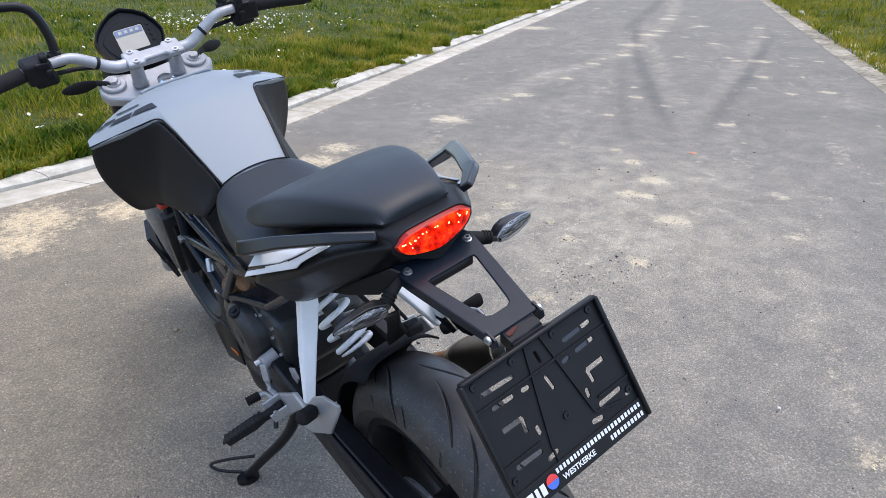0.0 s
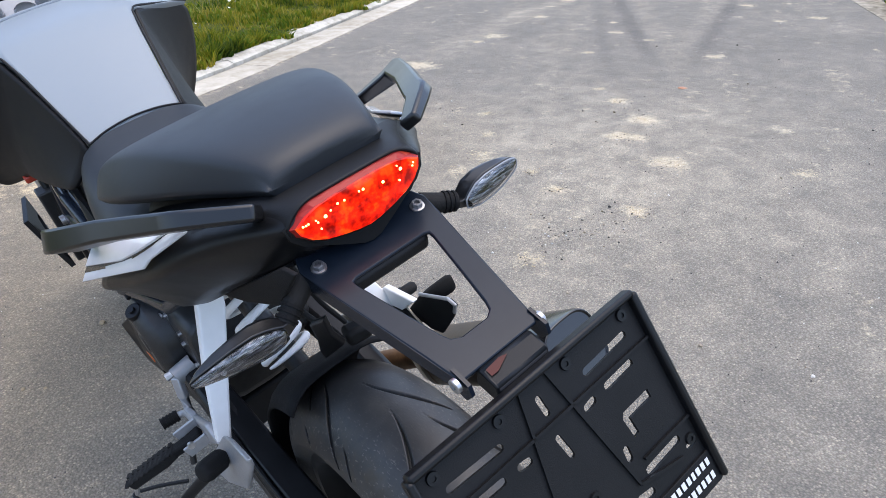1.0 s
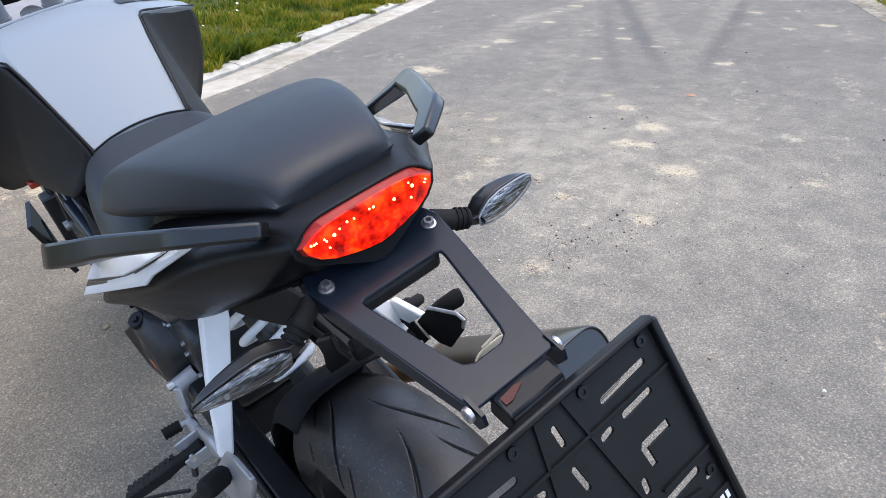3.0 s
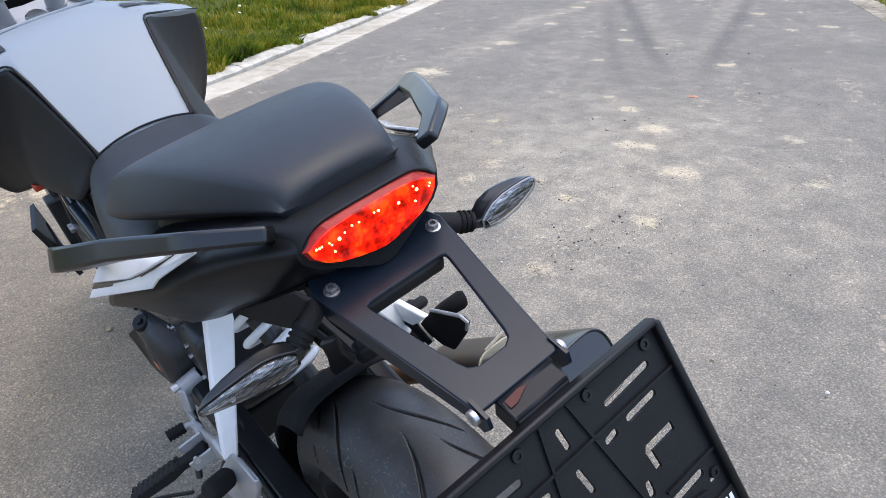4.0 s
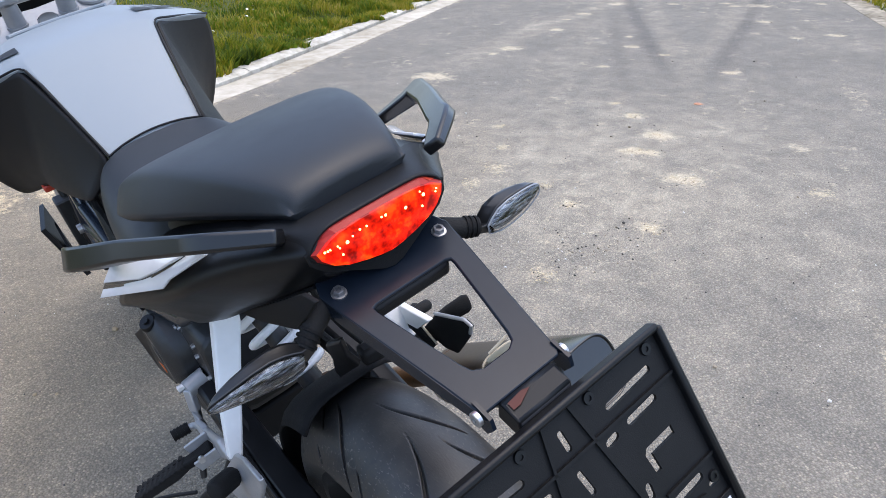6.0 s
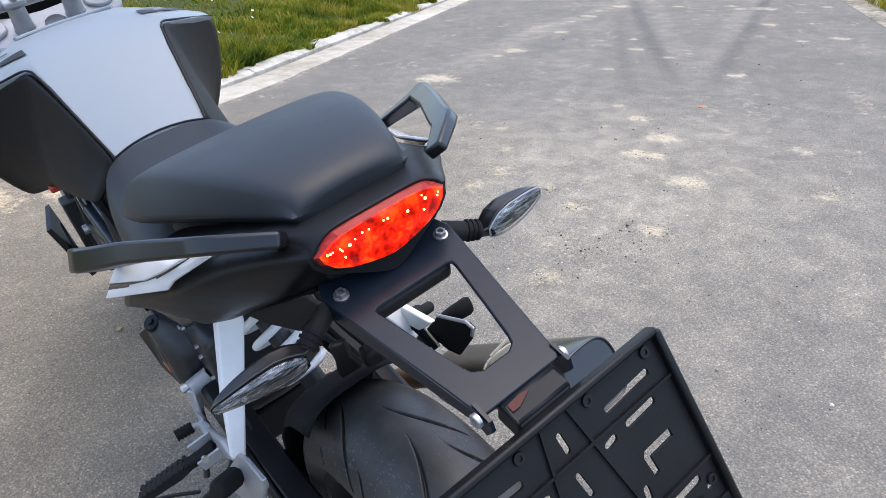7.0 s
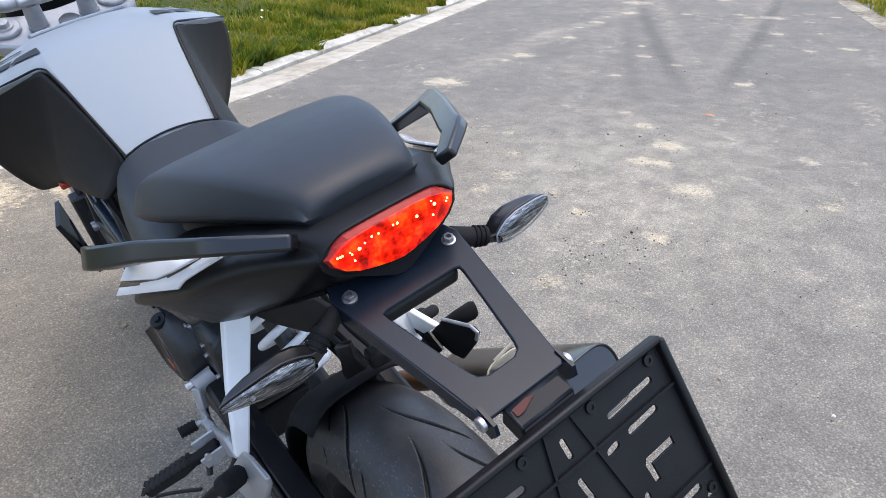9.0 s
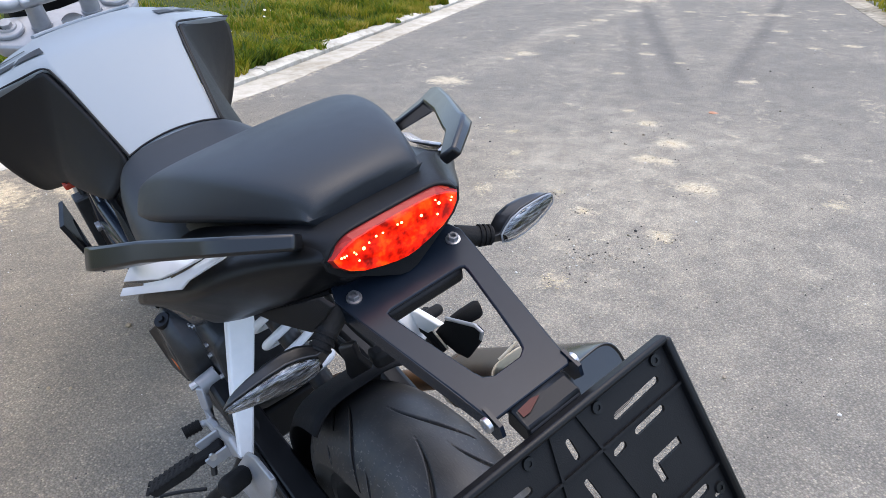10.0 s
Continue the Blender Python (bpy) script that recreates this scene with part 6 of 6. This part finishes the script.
for sx in (-1, 1):
    def at_pod(x, y, z):
        return (sx * x, y, z if sx > 0 else z - 0.004)
    body, front_lens, inner = [], [], []
    for k, (x, zt, zb) in enumerate(POD_FAR if sx > 0 else POD):
        c, h = (zt + zb) / 2, (zt - zb) / 2
        deep = (0.42, 0.55, 0.62, 0.62, 0.56, 0.45, 0.34, 0.24, 0.12)[k]
        top_up = ((0.0005, 0.0012, 0.002, 0.0026, 0.0024, 0.0018, 0.0012, 0.001, 0.0005) if sx > 0 else (0.004, 0.0042, 0.004, 0.0036, 0.003, 0.0026, 0.0016, 0.001, 0.0005))[k]
        body.append([at_pod(x + dx, y, z) for dx, y, z in ((0, -0.088, zb - 0.0012), (0, -0.0905, zt + 0.0012), (-0.001, -0.088 + 0.004 * deep, zt + 0.6 * top_up), (-0.003, -0.088 + 0.012 * deep, zt + top_up), (-0.004, -0.088 + 0.020 * deep, zt + 0.4 * top_up), (-0.004, -0.088 + 0.026 * deep, c + 0.2 * h), (-0.002, -0.088 + 0.017 * deep, zb + 0.2 * h))])
        arc = [radians(-78 + 156 * i / 8) for i in range(9)]
        front_lens.append([at_pod(x, -0.0895 - 0.0085 * deep * math.cos(a) - 0.001, c + h * math.sin(a)) for a in arc])
        inner.append([at_pod(x * 0.97 + 0.004, -0.0885 - 0.0045 * deep * math.cos(a) - 0.001, c + 0.86 * h * math.sin(a)) for a in arc])
    x, zt, zb = (POD_FAR if sx > 0 else POD)[0]
    body.insert(0, [at_pod(x - 0.013, 0.7 * v[1] - 0.3 * 0.080, 0.55 * v[2] + 0.45 * ((zt + zb) / 2 + 0.005) + (0.0018 if sx < 0 else 0)) for v in body[0]])
    ind = part("rear_indicator", loft(body), HANDLE, bike, "black rear indicator, unlit", bevel=0.0012)
    part("lens", loft(front_lens, cap=False, closed=False), LENS, ind, "clear indicator lens", thick=0.0012)
    part("reflector", loft(inner, cap=False, closed=False), REFLECTOR, ind, "faceted reflector")
    # light caught by the right lens rim is put into a pale tube; left has none
    if sx > 0:
        rim = [ring[-1] for ring in front_lens] + [ring[0] for ring in front_lens[::-1]]
        part("lens_rim", tube(rim + rim[:1], 0.0009, 8, smooth_path=False), LIT_RIM_GREY, ind, "clear rim of the lens, its brightness put into a pale colour")
    for k in range(3 if sx > 0 else 1):
        f = 0.35 + 0.18 * k if sx > 0 else 0.74
        bx, bz = x + (0.06 if sx > 0 else 0.07) * f, (zt + zb) / 2 + (0.008 * f if sx > 0 else 0.004 * f)
        part("bulb_cup", lathe([(0.0, 0.0024), (0.0010, 0.0020), (0.0004, 0.0008), (0.0014, 0.0002)], at_pod(bx, -0.0912, bz), (0, -1, 0.1), 10, closed=False), ALU, ind, "small silver diode cup")
    root, tip_ = Vector((sx * 0.058, -0.072, 0.856)), Vector(at_pod(x - 0.004, -0.083, (zt + zb) / 2 + 0.003))
    st = part("stalk", tube([tuple(root), tuple(root.lerp(tip_, 0.5)), tuple(tip_)], [0.0105, 0.0088, 0.0075], 14), RUBBER, ind, "ribbed rubber stalk")
    for k in range(3):
        p0 = root.lerp(tip_, 0.62 + 0.13 * k)
        part("stalk_ring", rod(p0, root.lerp(tip_, 0.68 + 0.13 * k), 0.0098 - 0.0003 * k, 16), MATT, st)

# ---------------------------------------------------------------- foot controls
for sx in (-1, 1):
    st = part("hanger_strut", rect_bar([(sx * 0.066, 0.268, 0.70), (sx * 0.074, 0.262, 0.662), (sx * 0.112, 0.233, 0.588), (sx * 0.145, 0.206, 0.515)], [0.036, 0.034, 0.028, 0.018], [0.03, 0.028, 0.022, 0.016], up=(sx * 0.1, -1, 0.25)), WHITE_METAL, bike, "white cast footrest hanger", bevel=0.003)
    # right guard has the shade of its inner face painted black; left stays silver
    part("heel_guard", shell([(sx * (0.150 if sx > 0 else 0.1424 + max(0.0, 0.552 - z) * 0.32), y, z) for y, z in (((0.186, 0.531), (0.143, 0.581), (0.073, 0.608), (0.062, 0.604), (0.074, 0.578), (0.11, 0.529), (0.137, 0.522), (0.172, 0.527)) if sx > 0 else ((0.165, 0.556), (0.113, 0.593), (0.050, 0.614), (0.0515, 0.602), (0.103, 0.522), (0.165, 0.488), (0.205, 0.478), (0.198, 0.515)))], [tuple(range(8))]), ALU if sx < 0 else MATT, st, "silver heel guard" if sx < 0 else "heel guard with its shade painted black", thick=0.006, bevel=0.002)
    if sx > 0:
        part("guard_edge", tube([(0.151, 0.143, 0.582), (0.151, 0.075, 0.6085), (0.151, 0.063, 0.605), (0.151, 0.068, 0.590)], 0.0026, 8, smooth_path=False), ALU, st, "bright edge of the heel guard")
    pc = Vector((-0.178, 0.130, 0.5614)) if sx < 0 else Vector((0.165, 0.195, 0.505))
    pax = Vector((sx * 0.75, -0.45, 0.35)).normalized()
    pu = pax.orthogonal().normalized()
    pw_ = pax.cross(pu)
    part("passenger_peg", loft([[pc + pax * o + q * 0.0138 * (math.cos(a) * pu + 0.92 * math.sin(a) * pw_) for a in (2 * math.pi * i / 8 + 0.3 for i in range(8))] for o, q in ((-0.024, 0.75), (-0.017, 1.0), (0.006, 1.02), (0.013, 0.85), (0.015, 0.5))]), RUBBER, st, "folded black passenger footrest", bevel=0.002)
    hb = part("footrest_bracket", shell([(sx * 0.152, y, z) for y, z in ((0.44, 0.385), (0.27, 0.498), (0.235, 0.485), (0.285, 0.445), (0.40, 0.345), (0.45, 0.345))], [tuple(range(6))]), ALU_PAINT, bike, "silver footrest bracket", thick=0.01, bevel=0.003)
    part("footrest", rect_bar([(sx * 0.195, 0.375, 0.400), (sx * 0.215, 0.388, 0.388), (sx * 0.272, 0.417, 0.360)], [0.02, 0.027, 0.024], [0.016, 0.02, 0.018]), RUBBER, hb, "black rubber footrest", bevel=0.004)
    part("peg_fork", rect_bar([(sx * 0.155, 0.36, 0.415), (sx * 0.178, 0.365, 0.408), (sx * 0.2, 0.378, 0.397)], [0.022, 0.02, 0.018], 0.014), MATT, hb, "dark footrest clevis", bevel=0.003)
    for dy, dz in ((0.016, 0.006), (-0.016, -0.004)):
        part("clevis_plate", rect_bar([(sx * 0.150, 0.362 + dy, 0.414 + dz), (sx * 0.186, 0.370 + dy, 0.404 + dz)], 0.0045, 0.020), ALU_PAINT, hb, "silver clevis plate", bevel=0.001)
    part("clevis_pin", rod((sx * 0.176, 0.348, 0.412), (sx * 0.176, 0.388, 0.402), 0.0055, 10), STEEL, hb)
    part("peg_spring", rod((sx * 0.18, 0.36, 0.39), (sx * 0.186, 0.357, 0.374), 0.005, 10), DARK_METAL, hb)
    part("bank_peg", rod((sx * 0.268, 0.414, 0.355), (sx * 0.275, 0.416, 0.335), 0.004, 8), STEEL, hb)

for sx, hb_ in ((-1, "footrest"), (1, "footrest.001")):
    ribs = []
    p0, p1 = Vector((sx * 0.2, 0.379, 0.397)), Vector((sx * 0.27, 0.416, 0.361))
    ax_ = (p1 - p0).normalized()
    up_v = Vector((0, 0, 1)) - ax_ * ax_.z
    for k in range(9):
        c = p0.lerp(p1, k / 8)
        for o in (-1, 1):
            side_v = ax_.cross(up_v).normalized() * o
            ribs.append(rect_bar([c + side_v * 0.002 + up_v * 0.0095, c + side_v * 0.0135 + up_v * 0.0072 + ax_ * 0.003], 0.005, 0.003))
    part("tread", join(*ribs), RUBBER, bpy.data.objects[hb_], "raised rubber tread")
arm_r = part("silencer_arm", shell([(0.147, 0.26, 0.529), (0.147, 0.213, 0.569), (0.147, 0.141, 0.578), (0.147, 0.179, 0.543)], [(0, 1, 2, 3)]), WHITE_METAL, bike, "white cast silencer arm", thick=0.01, bevel=0.002)
part("arm_plate", shell([(0.142, 0.259, 0.529), (0.142, 0.18, 0.555), (0.142, 0.142, 0.533), (0.142, 0.153, 0.521), (0.142, 0.198, 0.532), (0.142, 0.273, 0.511)], [(0, 1, 4, 5), (1, 2, 3, 4)]), MATT, arm_r, "black plate under the arm", thick=0.004)
part("arm_edge", tube([(0.142, 0.259, 0.529), (0.142, 0.18, 0.555), (0.142, 0.142, 0.533)], 0.0018, 8, smooth_path=False), BRASS_PALE, arm_r, "pale metal edge")
part("arm_knob", loft([[Vector((0.19, 0.242, 0.514)) + Vector((o, 0.0095 * q * math.cos(a), 0.0095 * q * math.sin(a))) for a in (2 * math.pi * i / 10 for i in range(10))] for o, q in ((-0.03, 0.7), (-0.006, 1.0), (0.008, 0.95), (0.012, 0.6))]), RUBBER, arm_r, "black rubber knob")
part("folded_peg", loft([[Vector((0.165, 0.132, 0.578)).lerp(Vector((0.185, 0.114, 0.593)), f) + q * Vector((0.004 * math.cos(a), 0.0125 * math.cos(a), 0.0125 * math.sin(a))) for a in (2 * math.pi * i / 10 for i in range(10))] for f, q in ((-0.6, 0.7), (0.0, 0.9), (0.9, 1.0), (1.1, 0.8))]), RUBBER, arm_r, "folded black footrest")
part("gearbox_tab", shell([(-0.115, 0.381, 0.469), (-0.115, 0.353, 0.485), (-0.115, 0.341, 0.464), (-0.115, 0.362, 0.438), (-0.115, 0.381, 0.445)], [tuple(range(5))]), ALU, engine, "small silver cast tab", thick=0.004, bevel=0.001)
lever = part("gear_lever", rect_bar([(-0.137, 0.480, 0.436), (-0.143, 0.470, 0.402), (-0.147, 0.462, 0.381), (-0.147, 0.440, 0.380), (-0.147, 0.392, 0.384)], [0.011, 0.011, 0.011, 0.011, 0.011], [0.018, 0.018, 0.022, 0.022, 0.024], up=(0, 0.7, 1)), ALU_PAINT, bike, "silver gear lever", bevel=0.002)
part("lever_boss", rod((-0.105, 0.483, 0.441), (-0.138, 0.480, 0.437), 0.016, 20), ALU_PAINT, lever)
part("spline_bolt", rod((-0.135, 0.497, 0.434), (-0.149, 0.499, 0.432), 0.007, 8), STEEL, lever)
part("lever_arm", tube([(-0.150, 0.41, 0.38), (-0.150, 0.46, 0.362), (-0.152, 0.503, 0.345), (-0.165, 0.515, 0.341)], 0.006, 10), ALU_PAINT, lever)
part("toe_rubber", rod((-0.163, 0.515, 0.341), (-0.192, 0.518, 0.341), 0.0095, 14), RUBBER, lever, "ribbed toe rubber")
for k in range(5):
    part("toe_rib", rod((-0.166 - 0.006 * k, 0.5153 + 0.0006 * k, 0.341), (-0.1685 - 0.006 * k, 0.5155 + 0.0006 * k, 0.341), 0.0108, 14), RUBBER, lever)

# side stand on the ground
inv = bike.matrix_world.inverted()
foot = inv @ Vector((0.565, 1.423, 0.012))
stand = part("side_stand", tube([(-0.11, 0.42, 0.34), (-0.15, 0.47, 0.24), tuple(foot.lerp(Vector((-0.15, 0.47, 0.24)), 0.35)), tuple(foot)], [0.0135, 0.0115, 0.0105, 0.0105], 14), SATIN, bike, "black side stand")
part("foot_plate", loft([[inv @ (bike.matrix_world @ foot + Vector((0.028 * math.cos(a), 0.022 * math.sin(a), z))) for a in (2 * math.pi * i / 14 for i in range(14))] for z in (-0.011, -0.002)]), SATIN, stand)
w0 = bike.matrix_world @ foot
part("tang", tube([inv @ (w0 + Vector(v)) for v in ((0.03, 0.02, 0.03), (-0.02, 0.06, 0.02), (-0.06, 0.08, 0.012), (-0.05, 0.05, 0.008), (-0.01, 0.01, 0.008))], 0.004, 8), SATIN, stand, "bent wire tang")

# right-hand exhaust silencer
ea, eb = Vector((0.185, 0.25, 0.37)), Vector((0.20, -0.09, 0.585))
ed = (eb - ea).normalized()
eu = Vector((1, 0, 0)) - ed * ed.x
ew = ed.cross(eu)


def can(f, q, n=36):
    """One ring of the silencer: a rounded square section, f along its length."""
    out = []
    for i in range(n):
        a = 2 * math.pi * i / n
        c, sn = math.cos(a), math.sin(a)
        p = 2 / 3.4
        out.append(ea.lerp(eb, f) + q * (0.040 * math.copysign(abs(c) ** p, c) * eu + 0.039 * math.copysign(abs(sn) ** p, sn) * ew))
    return out


ex = part("silencer", loft([can(f, q) for f, q in ((0, 0.55), (0.1, 0.92), (0.16, 1), (0.70, 1))]), SILENCER, bike, "brushed steel silencer with a black end", bevel=0.003)
part("end_cap", loft([can(f, q) for f, q in ((0.70, 1.0), (0.705, 1.03), (0.985, 1.03), (1.0, 1.0), (1.0, 0.955), (0.994, 0.945))]), GLOSS_BLACK, ex, "glossy black end cap", bevel=0.0015)
part("silencer_sleeve", loft([can(f, q) for f, q in ((0.12, 0.9), (0.16, 1.02), (0.56, 1.02), (0.56, 0.98))], cap=False), SLEEVE, ex, "heat-browned sleeve")
for f, m_ in ((0.2, BRASS), (0.568, BRASS_PALE)):
    part("silencer_band", loft([can(f + o, q) for o, q in ((-0.003, 1.0), (-0.003, 1.028), (0.003, 1.028), (0.003, 1.0))], cap=False), m_, ex, "thin metal band")
part("clamp_pin", rod((0.174, 0.072, 0.534), (0.204, 0.066, 0.549), 0.0022, 8), BRASS_PALE, ex, "pale clamp pin")
part("header_pipe", tube([(0.185, 0.26, 0.365), (0.14, 0.42, 0.27), (0.08, 0.6, 0.17), (0.0, 0.9, 0.25), (0, 0.95, 0.45), (0, 0.9, 0.58)], 0.02, 14), BRASS, ex, "heat-browned header pipe")
